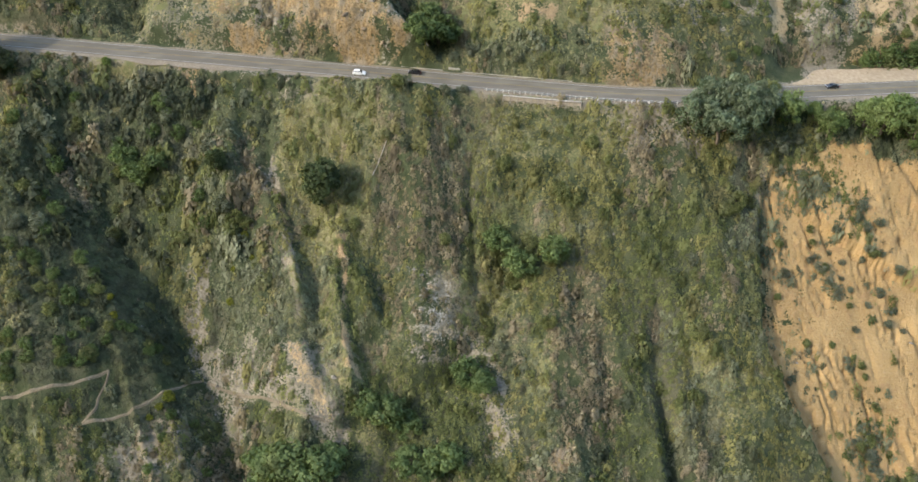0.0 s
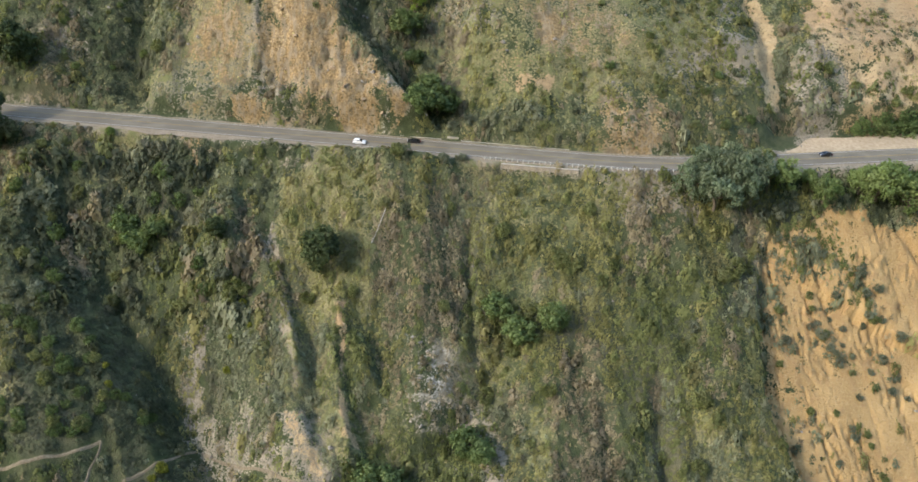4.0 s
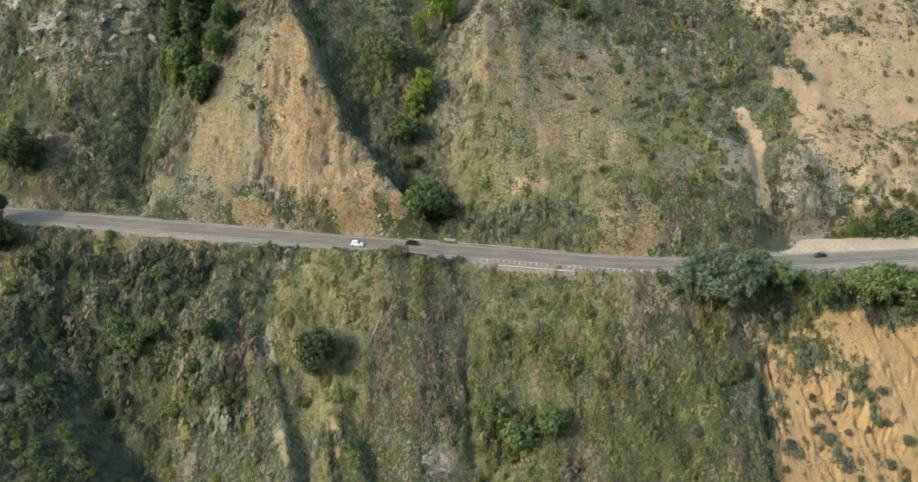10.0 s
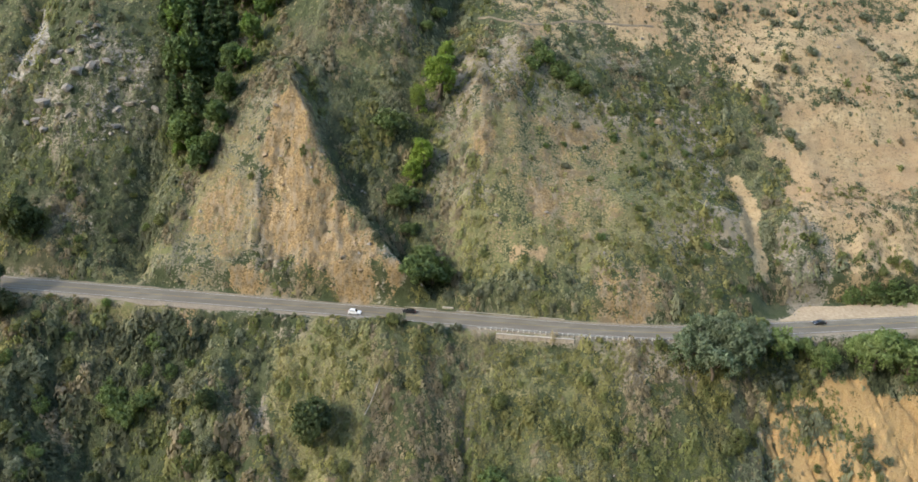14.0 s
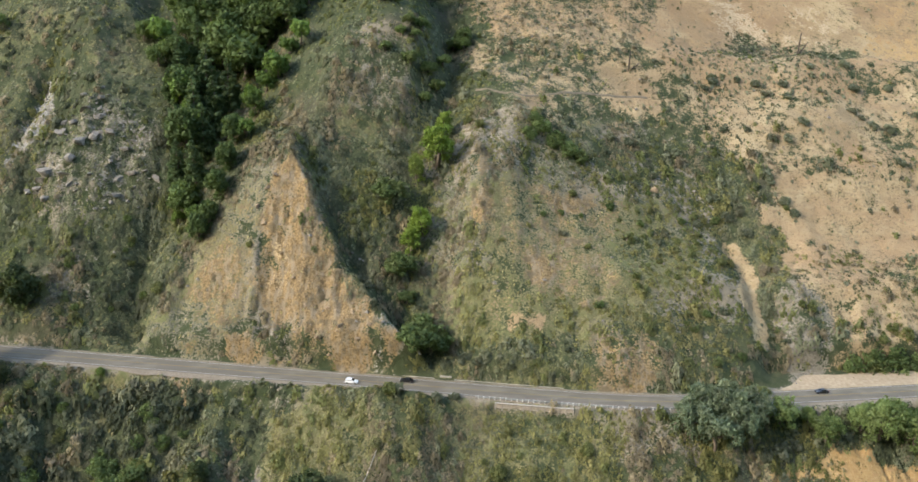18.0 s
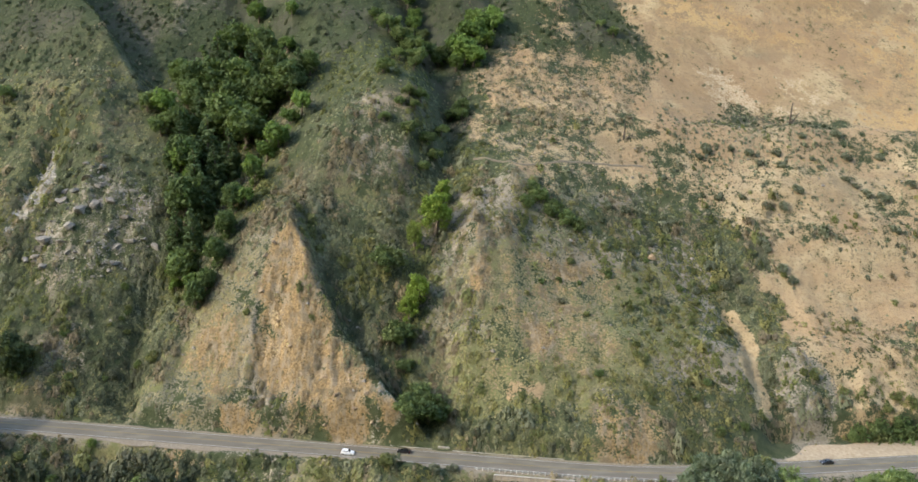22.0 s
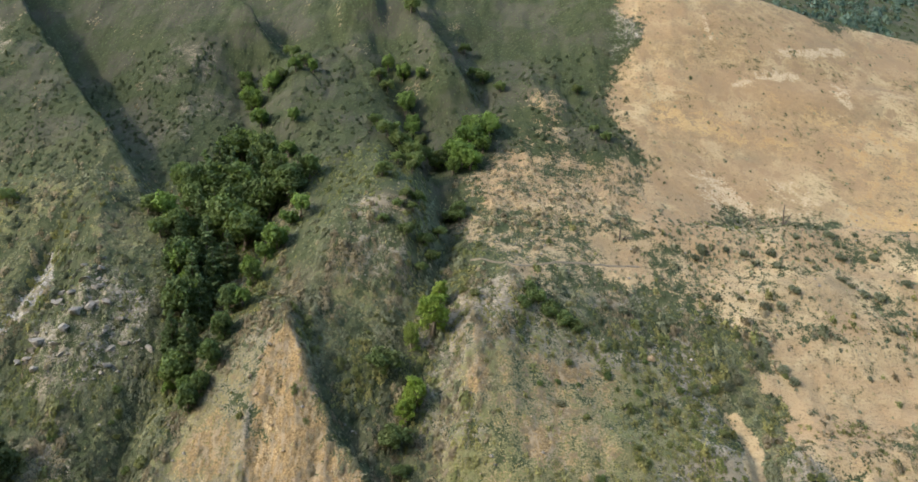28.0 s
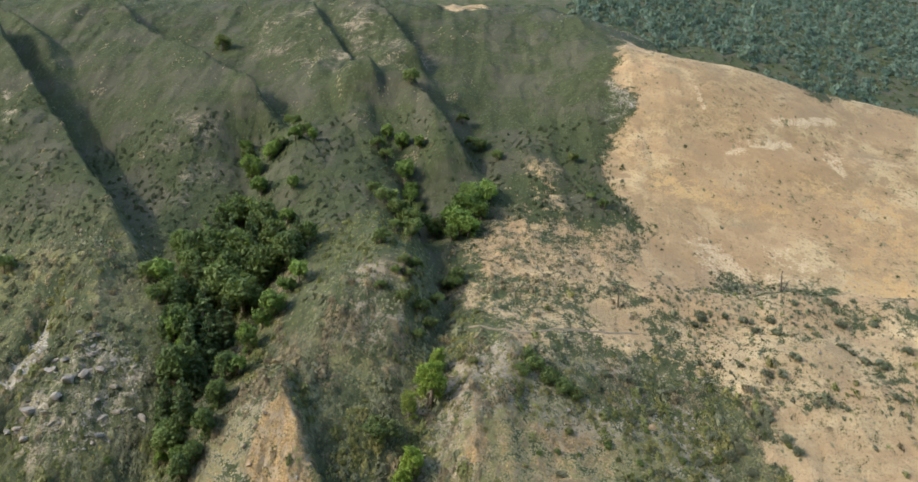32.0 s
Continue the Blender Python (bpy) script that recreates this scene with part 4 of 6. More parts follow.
def flavour(x, y):
    w = np.stack([0.30 + 1.1 * fbm(x / 11, y / 30, 3, 60 + k) for k in range(5)])
    w += np.stack([0.7 * fbm(x / 4.5, y / 9, 2, 80 + k) for k in range(5)])
    w[2] += 0.06
    w[3] -= 0.20
    w[4] -= 0.01
    for kind, strength, pts in GROWTH:
        w[FLAVOURS.index(kind)] += strength * area(pts, x, y, 6)
    d = y - road_y(x)
    w[[1, 2, 4]] -= 0.22 * sstep(150, 210, d)
    w[0] += 0.35 * sstep(150, 210, d)
    w[3] += 0.48 * sstep(150, 210, d)
    w += rng.gumbel(size=w.shape) * 0.13
    best = w.argmax(0)
    upper = d + 40 * fbm(x / 40, y / 40, 2, 66) > 150
    return np.where(upper & (best != 2) & (best != 4), 5, np.where(upper & (best == 2) & (x < 70), 5, best))


def thick(x, y):
    """How much of the ground the scrub covers."""
    c = cover_of(x, y)
    d = y - road_y(x)
    bare = 1 - np.clip(1.0 * c["tan"] + 1.0 * c["cream"] + 0.72 * c["ochre"] + 0.62 * c["rock"] + 0.6 * c["soil"] + 0.40 * c["dry"], 0, 0.985)
    bare *= 0.5 + 0.55 * sstep(-0.32, 0.02, fbm(x / 6, y / 13, 3, 71))
    for pts, strength in OASES:
        bare += strength * area(pts, x, y, 5)
    clear = np.abs(d + 0.4) < 6.2
    clear |= (x > -126) & (x < -64) & (d < 0) & (d > -9)
    clear |= (x > 112) & (np.abs(d - 3.8) < 12)
    for pts, width, _ in PATHS:
        clear |= to_line(pts, x, y)[0] < 0.5 * width + 1.0
    return np.where(clear, 0, bare)


PLANTS = {k: [] for k in FLAVOURS}
for y0, y1, cell, low, high, shape in ((95, 340, 1.32, 0.35, 1.75, "near"), (340, 640, 2.1, 0.5, 1.5, "mid"), (640, 880, 3.8, 1.0, 2.4, "far")):
    x, y = jitter(-620, 620, y0, y1, cell, rng)
    keep = rng.uniform(0, 1, len(x)) < thick(x, y) * 1.25
    x, y = x[keep], y[keep]
    kind = flavour(x, y)
    r = low + (high - low) * rng.beta(1.1, 2.6, len(x))
    r *= 1 + 0.5 * fbm(x / 12, y / 12, 2, 77)
    h = r * rng.uniform(0.45, 0.85, len(x)) * (1 - 0.35 * sstep(360, 480, y))
    z = ground_z(x, y) - 0.12 * r
    for k, name in enumerate(FLAVOURS):
        m = kind == k
        PLANTS[name].append((shape, np.stack([x, y, z], 1)[m], r[m], h[m]))
SHAPES = {"near": tufts(34, 1, 0.36, upright=0.9), "mid": pillows(2), "far": pillows(3, 2)}
# taller clumps standing out of the low growth, crowded on the shady flank
THICKET = [(-157.3, 241.4), (-126.6, 242.4), (-90.7, 239.2), (-71.1, 224.3), (-62.0, 205.9), (-64.0, 190.7), (-87.9, 193.5), (-105.4, 198.4), (-126.9, 195.8), (-146.7, 188.3)]
x, y = jitter(-620, 620, 95, 520, 4.0, rng)
keep = rng.uniform(0, 1, len(x)) < thick(x, y) * (0.28 + 0.75 * sstep(-0.1, 0.25, fbm(x / 13, y / 22, 3, 73)) + 0.45 * area(THICKET, x, y, 6))
x, y = x[keep], y[keep]
kind = flavour(x, y)
kind = np.where((kind == 1) & (rng.uniform(0, 1, len(x)) < 0.5), 0, kind)
r = (1.0 + 1.9 * rng.beta(1.2, 2.4, len(x))) * (1 + 0.45 * area(THICKET, x, y, 6)) * (1 - 0.35 * sstep(330, 400, y))
h = r * rng.uniform(0.8, 1.35, len(x))
for k, name in enumerate(FLAVOURS):
    m = kind == k
    PLANTS[name].append(("tall", np.stack([x, y, ground_z(x, y) - 0.1], 1)[m], r[m], h[m]))
SHAPES["tall"] = tufts(62, 4, 0.28, upright=0.5)
NAMES = {"green": ("green_scrub", "green coastal scrub in dense low clumps"), "olive": ("olive_scrub", "olive-yellow scrub among dry grass"),
         "sage": ("sagebrush", "grey-green sagebrush clumps on the slope"), "dark": ("chaparral", "dark green dense chaparral on shaded slopes"),
         "hill": ("hill_scrub", "low green scrub cropped close on the rounded hills"),
         "brown": ("withered_brush", "grey-brown withered brush on the slope")}
for name, sets in PLANTS.items():
    for shape, at, r, h in sets:
        scatter(NAMES[name][0], at, r, h, SHAPES[shape], SCRUB[name], NAMES[name][1], rng)

# dry grass between the shrubs
x, y = jitter(-240, 240, 95, 400, 2.2, rng)
c = cover_of(x, y)
keep = (rng.uniform(0, 1, len(x)) < 0.25 * c["dry"] + 0.10 * c["soil"] + 0.08 * c["ochre"] + 0.03) & (np.abs(y - road_y(x)) > 7) & (c["tan"] + c["cream"] < 0.5)
x, y = x[keep], y[keep]
r = rng.uniform(0.25, 0.6, len(x))
scatter("dry_grass", np.stack([x, y, ground_z(x, y)], 1), r, r * 1.2, tufts(12, 5, 0.4), SCRUB["straw"], "straw-coloured dry grass tufts", rng)

# single small shrubs dotted over the bare slide
x, y = jitter(5, 420, 255, 600, 3.0, rng)
c = cover_of(x, y)
bench = sstep(325, 340, y) * sstep(408, 392, y - 0.1 * x + 10)
odds = (c["cream"] > 0.25) * (0.04 + 0.75 * bench * sstep(-0.25, 0.2, fbm(x / 14, y / 9, 3, 95)) + 0.10 * sstep(150, 60, x) * sstep(370, 400, y))
keep = (rng.uniform(0, 1, len(x)) < odds) & (np.abs(y - road_y(x)) > 18)
x, y = x[keep], y[keep]
r = 0.35 + 1.3 * rng.beta(1.1, 3.2, len(x))
scatter("slide_shrub", np.stack([x, y, ground_z(x, y) - 0.1], 1), r, r * rng.uniform(0.7, 1.1, len(x)), tufts(30, 6, 0.34), SAGELEAF, "small grey-green shrubs dotted over the bare slide", rng)

# woods on the hills beyond the crest, haze tinted into their leaf colour
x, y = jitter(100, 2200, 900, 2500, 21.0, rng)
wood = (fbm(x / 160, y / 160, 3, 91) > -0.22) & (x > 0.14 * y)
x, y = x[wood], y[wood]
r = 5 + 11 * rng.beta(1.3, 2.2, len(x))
scatter("far_woods", np.stack([x, y, ground_z(x, y) - 1], 1), r, r * rng.uniform(0.9, 1.6, len(x)), tufts(44, 8, 0.26), HAZY_FARWOOD, "green woods on the far hillside, leaf colour tinted blue for haze", rng)
x, y = jitter(100, 2200, 900, 2500, 22.0, rng)
x, y = x[x > 0.14 * y], y[x > 0.14 * y]
r = rng.uniform(3.0, 7.0, len(x))
scatter("far_scrub", np.stack([x, y, ground_z(x, y) - 1], 1), r, r * 0.8, tufts(14, 9, 0.5), SCRUB["hill"], "green scrub on the far hillside", rng)

# ---------------------------------------------------------------- trees and large bushes
def link(name, me, parent=None, label=""):
    ob = new(name, me)
    if parent is not None:
        ob.parent = parent
    return tagged(ob, label)


def part(name, bm, material, parent, label=""):
    me = bpy.data.meshes.new(name)
    bm.to_mesh(me)
    bm.free()
    me.materials.append(material)
    return link(name, me, parent, label)


def limb_mesh(path, radii, material, sides=7):
    """A tapered, slightly crooked round limb along a path."""
    rows = []
    for k, (p, r) in enumerate(zip(path, radii)):
        a, b = path[max(k - 1, 0)], path[min(k + 1, len(path) - 1)]
        way = (Vector(b) - Vector(a)).normalized()
        u = way.orthogonal().normalized()
        v = way.cross(u)
        rows.append([tuple(Vector(p) + float(r) * (math.cos(t) * u + math.sin(t) * v)) for t in (6.2832 * i / sides for i in range(sides))])
    verts = np.array(rows).reshape(-1, 3)
    faces = [(k * sides + i, k * sides + (i + 1) % sides, (k + 1) * sides + (i + 1) % sides, (k + 1) * sides + i) for k in range(len(path) - 1) for i in range(sides)]
    me = mesh_of("limb", verts, np.array(faces), 4)
    me.materials.append(material)
    return me


def leaves_mesh(clumps, count, size, material, rng, flat=1.0):
    """Leaf sprays round each clump (centre, radius)."""
    shapes = tufts(count, int(rng.integers(1, 9999)), size, False, flat, 0.3)
    body = shapes[rng.integers(0, len(shapes), len(clumps))]
    c = np.array([p for p, r in clumps])
    r = np.array([q for p, q in clumps])
    verts = (body * r[:, None, None, None] + c[:, None, None, :]).reshape(-1, 3)
    me = mesh_of("crown", verts, np.arange(len(verts)).reshape(-1, 3), 3)
    tone = np.repeat(rng.uniform(0.1, 0.8, len(clumps)), count) + rng.uniform(-0.1, 0.3, len(clumps) * count)
    me.attributes.new("tone", "FLOAT", "FACE").data.foreach_set("value", np.clip(tone, 0, 1).astype(np.float32))
    me.materials.append(material)
    return me


def crooked(rng, a, b, n=5, wild=0.06):
    a, b = np.array(a, float), np.array(b, float)
    size = np.linalg.norm(b - a)
    return [tuple(a + (b - a) * k / (n - 1) + (rng.normal(size=3) * wild * size if 0 < k < n - 1 else 0)) for k in range(n)]


def conifer(name, seed, material, wide=0.17, bare=0.10, count=22):
    """A tall tapering tree, one unit high: trunk, some boughs, a crown of whorled sprays."""
    rng = np.random.default_rng(seed)
    base = new(name)
    path = crooked(rng, (0, 0, -0.06), (0, 0, 0.97), 6, 0.008)
    link("trunk", limb_mesh(path, np.linspace(0.022, 0.003, 6), BARK), base)
    clumps = []
    levels = 24
    for k in range(levels):
        q = k / (levels - 1)
        z = bare + (0.98 - bare) * q
        reach = wide * (1 - q ** 1.5) ** 0.8 * rng.uniform(0.75, 1.15) + 0.012
        for _ in range(max(3, int(13 * (1 - q) + 2))):
            a = rng.uniform(0, 6.283)
            o = reach * rng.uniform(0.35, 1.0)
            clumps.append(((o * math.cos(a), o * math.sin(a), z - 0.25 * o + rng.normal() * 0.012), 0.042 * (1.15 - 0.5 * q) * rng.uniform(0.7, 1.5)))
    for k in range(4):
        a, z = 1.7 * k + rng.uniform(0, 1), 0.16 + 0.16 * k
        o = wide * 0.8 * (1 - z)
        link("bough", limb_mesh([(0, 0, z), (o * 0.5 * math.cos(a), o * 0.5 * math.sin(a), z + 0.01), (o * math.cos(a), o * math.sin(a), z - 0.02)], (0.006, 0.004, 0.002), BARK, 5), base)
    link("crown", leaves_mesh(clumps, count, 0.5, material, rng, 0.7), base)
    return base


def broadleaf(name, seed, material, wide=0.45, low=0.28, clumps_n=26, count=84, size=0.24, lumpy=0.18):
    """A spreading tree, one unit high: trunk, limbs, a crown of many leafy clumps with gaps."""
    rng = np.random.default_rng(seed)
    base = new(name)
    fork = 0.30
    link("trunk", limb_mesh(crooked(rng, (0, 0, -0.08), (rng.normal() * 0.03, rng.normal() * 0.03, fork + 0.08), 5, 0.03), np.linspace(0.045, 0.026, 5), BARK), base)
    clumps = []
    for k in range(5):
        a = 1.257 * k + rng.uniform(-0.4, 0.4)
        o = wide * rng.uniform(0.4, 0.7)
        tip = (o * math.cos(a), o * math.sin(a), rng.uniform(0.55, 0.82))
        link("limb", limb_mesh(crooked(rng, (0, 0, fork), tip, 4, 0.06), (0.022, 0.017, 0.011, 0.005), BARK, 6), base)
        clumps.append((tip, lumpy * 1.1))
    while len(clumps) < clumps_n:
        v = rng.normal(size=3)
        v /= np.linalg.norm(v)
        v[2] = abs(v[2]) if rng.uniform() < 0.75 else v[2]
        r = rng.uniform(0.55, 1.0)
        p = (v[0] * wide * r, v[1] * wide * r, low + 0.14 + (0.80 - low - 0.05) * (0.32 + 0.62 * v[2] * r))
        clumps.append((p, lumpy * rng.uniform(0.55, 1.1)))
    link("crown", leaves_mesh(clumps, count, size, material, rng, 0.9), base)
    return base


def bush(name, seed, material, count=80, size=0.22, tall=0.8):
    """A large rounded bush, one unit in radius: stems and a lumpy crown down to the ground."""
    rng = np.random.default_rng(seed)
    base = new(name)
    clumps = []
    for k in range(4):
        a = 1.57 * k + rng.uniform(-0.4, 0.4)
        tip = (0.5 * math.cos(a), 0.5 * math.sin(a), 0.55 * tall)
        link("stem", limb_mesh(crooked(rng, (0, 0, -0.15), tip, 4, 0.05), (0.05, 0.04, 0.03, 0.012), BARK, 5), base)
        clumps.append((tip, 0.36))
    for _ in range(15):
        a, o = rng.uniform(0, 6.283), 0.78 * math.sqrt(rng.uniform(0, 1))
        clumps.append(((o * math.cos(a), o * math.sin(a), tall * (0.14 + 0.62 * (1 - o) * rng.uniform(0.5, 1.1))), rng.uniform(0.22, 0.38)))
    link("crown", leaves_mesh(clumps, count, size, material, rng), base)
    return base


MAKERS = {
    "redwood": (lambda s: conifer("redwood_tree", s, REDWOOD, wide=0.22, count=20), "dark green redwood in the shady ravine", "tree", "redwoods in the ravine"),
    "laurel": (lambda s: broadleaf("laurel_tree", s, GROVE, 0.27, 0.04, 84, 60, 0.27, 0.12), "tall green laurel among the ravine trees", "tree", "laurels in the ravine"),
    "alder": (lambda s: broadleaf("alder_tree", s, ALDER, 0.27, 0.02, 70, 60, 0.22, 0.10), "bright green slender alder in the gully", "tree", "alders in the gully"),
    "pine": (lambda s: broadleaf("pine_tree", s, PINE, 0.38, 0.06, 60, 60, 0.22, 0.13), "green bushy pine beside the coast road", "tree", "pines beside the road"),
    "cypress": (lambda s: broadleaf("cypress_tree", s, CYPRESS, 0.36, 0.02, 70, 70, 0.24, 0.15), "dark green dense cypress on the open slope", "tree", "cypresses on the slope"),
    "bay": (lambda s: broadleaf("bay_tree", s, BAY, 0.36, 0.1), "bright green bay laurel in the ravine", "tree", "bay laurels in the ravines"),
    "oak": (lambda s: broadleaf("oak_tree", s, OAK, 0.48, 0.12), "dark green live oak on the hillside", "tree", "live oaks on the hillside"),
    "eucalyptus": (lambda s: broadleaf("eucalyptus_tree", s, EUCALYPT, 0.50, 0.1, 52, 90, 0.20, 0.14), "large grey-green eucalyptus beside the road", "tree", "eucalyptus trees beside the road"),
    "green_bush": (lambda s: bush("green_bush", s, BAY), "bright green rounded bush on the slope", "bush", "green bushes"),
    "dark_bush": (lambda s: bush("dark_bush", s, OAK), "dark green dense bush on the slope", "bush", "dark bushes"),
    "scrub_bush": (lambda s: bush("scrub_bush", s, SCRUB["green"]), "dull green scrub bush on the slope", "bush", "scrub bushes"),
    "sage_bush": (lambda s: bush("sage_bush", s, SAGELEAF), "grey-green sagebrush on bare earth", "bush", "sage bushes"),
    "gold_bush": (lambda s: bush("gold_bush", s, GOLD, tall=1.0), "yellow-green bush among grey scrub", "bush", "yellow-green bushes"),
}
PROTO = {}
plant_rng = random.Random(5)


def plant(kind, at, size, lean=0.0, stretch=1.0):
    """Stand a tree (size: its height) or a bush (size: its radius) on the ground."""
    x, y = at
    make, label, category, group = MAKERS[kind]
    variants = PROTO.setdefault(kind, [])
    m = pose(x, y, float(ground_z(np.array([x]), np.array([y]))[0]) - 0.03 * size, lean * plant_rng.uniform(-1, 1), lean * plant_rng.uniform(-1, 1), plant_rng.uniform(0, 360))
    if category == "bush":
        gx = float((ground_z(np.array([x + 2]), np.array([y])) - ground_z(np.array([x - 2]), np.array([y])))[0]) / 4
        gy = float((ground_z(np.array([x]), np.array([y + 2])) - ground_z(np.array([x]), np.array([y - 2])))[0]) / 4
        tip = Vector((-gx, -gy, 1.35)).normalized()
        m = Matrix.Translation(m.translation) @ Vector((0, 0, 1)).rotation_difference(tip).to_matrix().to_4x4() @ pose(0, 0, 0, 0, 0, plant_rng.uniform(0, 360))
    m = m @ Matrix.Diagonal((size * stretch, size * stretch, size, 1))
    if len(variants) < 3:
        ob = tagged(make(100 + 17 * len(variants) + len(kind)), label, category, group)
        ob.matrix_basis = m
        variants.append(ob)
        return ob
    proto = plant_rng.choice(variants)
    ob = copy_thing(proto, Matrix())
    ob.matrix_basis = m
    return ob


# ravine of redwoods, with bays along its edges
for at, h in (((-106.3, 304.5), 15), ((-103.4, 309.2), 19), ((-111.7, 313.0), 17), ((-104.0, 325.6), 22), ((-111.2, 323.8), 20), ((-102.2, 340.6), 22), ((-110.1, 336.8), 20), ((-117.0, 330.2), 14), ((-99.0, 353.0), 20), ((-109.5, 354.2), 24),
              ((-116.8, 347.2), 18), ((-96.4, 371.6), 22), ((-107.1, 376.6), 24), ((-118.1, 376.7), 22), ((-93.0, 388.9), 22), ((-104.4, 395.9), 26), ((-115.7, 395.3), 24), ((-125.9, 392.2), 20), ((-87.2, 400.8), 20), ((-101.7, 411.3), 25),
              ((-111.8, 403.6), 25), ((-122.7, 400.0), 22), ((-74.6, 389.7), 17), ((-113.4, 432.0), 22), ((-99.1, 425.7), 20), ((-122.1, 423.4), 18), ((-134.3, 399.4), 16), ((-69.4, 392.5), 12)):
    plant(plant_rng.choice(("redwood", "laurel")), at, 1.15 * h, 2, plant_rng.uniform(0.95, 1.3))
for at, h in (((-78.1, 385.6), 18), ((-88.4, 387.0), 20), ((-124.2, 386.4), 17), ((-124.5, 362.4), 14), ((-114.9, 384.5), 20), ((-105.5, 386.4), 22), ((-126.2, 366.4), 15), ((-122.6, 343.7), 13)):
    plant(plant_rng.choice(("redwood", "laurel")), at, 1.15 * h, 2, plant_rng.uniform(0.95, 1.3))
for at, h in (((-101.4, 296.3), 7), ((-110.0, 303.7), 6), ((-77.0, 351.4), 12), ((-82.2, 350.8), 10), ((-85.1, 339.0), 12), ((-84.5, 320.6), 9), ((-68.8, 366.3), 11), ((-73.9, 364.1), 8), ((-134.6, 375.4), 12), ((-118.8, 345.8), 12), ((-112.4, 342.2), 10),
              ((-122.2, 434.9), 10), ((-118.8, 478.1), 13), ((-107.4, 453.0), 11), ((-106.2, 484.1), 9), ((-94.1, 485.5), 9), ((-83.3, 484.3), 8), ((-129.1, 504.4), 9), ((-85.3, 419.7), 9), ((-86.7, 441.4), 7)):
    plant("bay", at, 1.2 * h, 4, plant_rng.uniform(0.8, 1.2))
for at in ((-91.1, 297.5), (-89.7, 306.6), (-93.5, 291.0), (-89.4, 319.6), (-96.4, 287.0)):
    plant("laurel", at, plant_rng.uniform(11, 15), 3)
# the middle ravine
for at, h, wide in (((-4.7, 313.3), 22, 1.05), ((-12.9, 307.8), 14, 0.95), ((-10.5, 288.2), 16, 1.00), ((-14.0, 284.6), 13, 1.10), ((-2.7, 328.5), 14, 0.90)):
    plant("alder", at, h, 3, wide)
for at, h, wide in (((-16.8, 277.6), 9, 1.30), ((-19.4, 275.8), 8, 1.20), ((-4.6, 254.9), 12, 1.20), ((-10.8, 248.6), 10, 1.20), ((-9.1, 258.0), 11, 1.10), ((-0.6, 254.0), 8, 1.20), ((-14.5, 269.7), 6, 1.20), ((-22.6, 298.4), 11, 1.25)):
    plant("oak", at, h, 4, wide)
# wooded folds of the upper hills
for at, h in (((-39.9, 501.4), 10), ((-29.9, 491.8), 11), ((-26.0, 463.0), 12), ((-21.7, 450.6), 10), ((-18.7, 484.7), 8), ((11.5, 433.0), 16), ((6.8, 420.5), 14), ((16.5, 443.6), 13), ((21.5, 447.7), 10), ((2.2, 414.4), 9), ((11.5, 448.7), 11)):
    plant("bay", at, 1.2 * h, 4, plant_rng.uniform(0.8, 1.1))
for at, h in (((-19.7, 417.9), 12), ((-7.5, 425.6), 10), ((-26.2, 419.8), 10), ((19.6, 505.8), 9), ((14.1, 511.7), 8), ((29.9, 488.0), 7), ((5.6, 383.6), 7), ((-18.2, 392.7), 7), ((-13.9, 368.2), 7), ((-19.2, 363.5), 6), ((-188.2, 657.5), 12), ((-28.1, 543.3), 10), ((8.3, 537.8), 8), ((-210.6, 376.1), 9), ((-132.4, 361.9), 10), ((-143.1, 375.8), 9), ((76.5, 484.3), 6), ((88.0, 444.9), 6), ((82.1, 450.2), 5)):
    plant("oak", at, 1.15 * h, 3)
# trees crowding the bottoms of the upper folds
for at in ((2.0, 427.8), (11.5, 416.9), (18.6, 431.8), (12.7, 446.7), (22.1, 442.6), (6.8, 436.3), (-26.4, 467.8), (-21.5, 458.0), (-115.0, 474.4), (-107.1, 452.1), (-109.5, 483.3)):
    plant("bay", at, plant_rng.uniform(9, 13), 4, plant_rng.uniform(0.9, 1.2))
for at in ((-37.8, 478.4), (-16.1, 446.8), (-32.9, 422.8), (-26.0, 400.0), (-17.6, 399.6), (-6.7, 423.4), (-23.0, 419.0), (-12.5, 434.5), (-43.8, 484.4), (-103.3, 487.3), (-90.6, 495.5), (-100.1, 506.5), (-126.0, 499.5), (-105.4, 438.3), (-118.0, 437.2), (-40.5, 435.8), (-31.9, 379.0)):
    plant("oak", at, plant_rng.uniform(7, 11), 4, plant_rng.uniform(0.9, 1.3))
for at in ((-18.2, 347.5), (-9.8, 351.6), (-29.0, 350.3), (-6.2, 350.0), (-15.9, 359.0), (0.4, 384.1), (-4.0, 364.0), (-23.1, 358.5), (-11.0, 341.3), (5.5, 380.0)):
    plant("oak", at, plant_rng.uniform(5, 8), 4, plant_rng.uniform(1.0, 1.4))
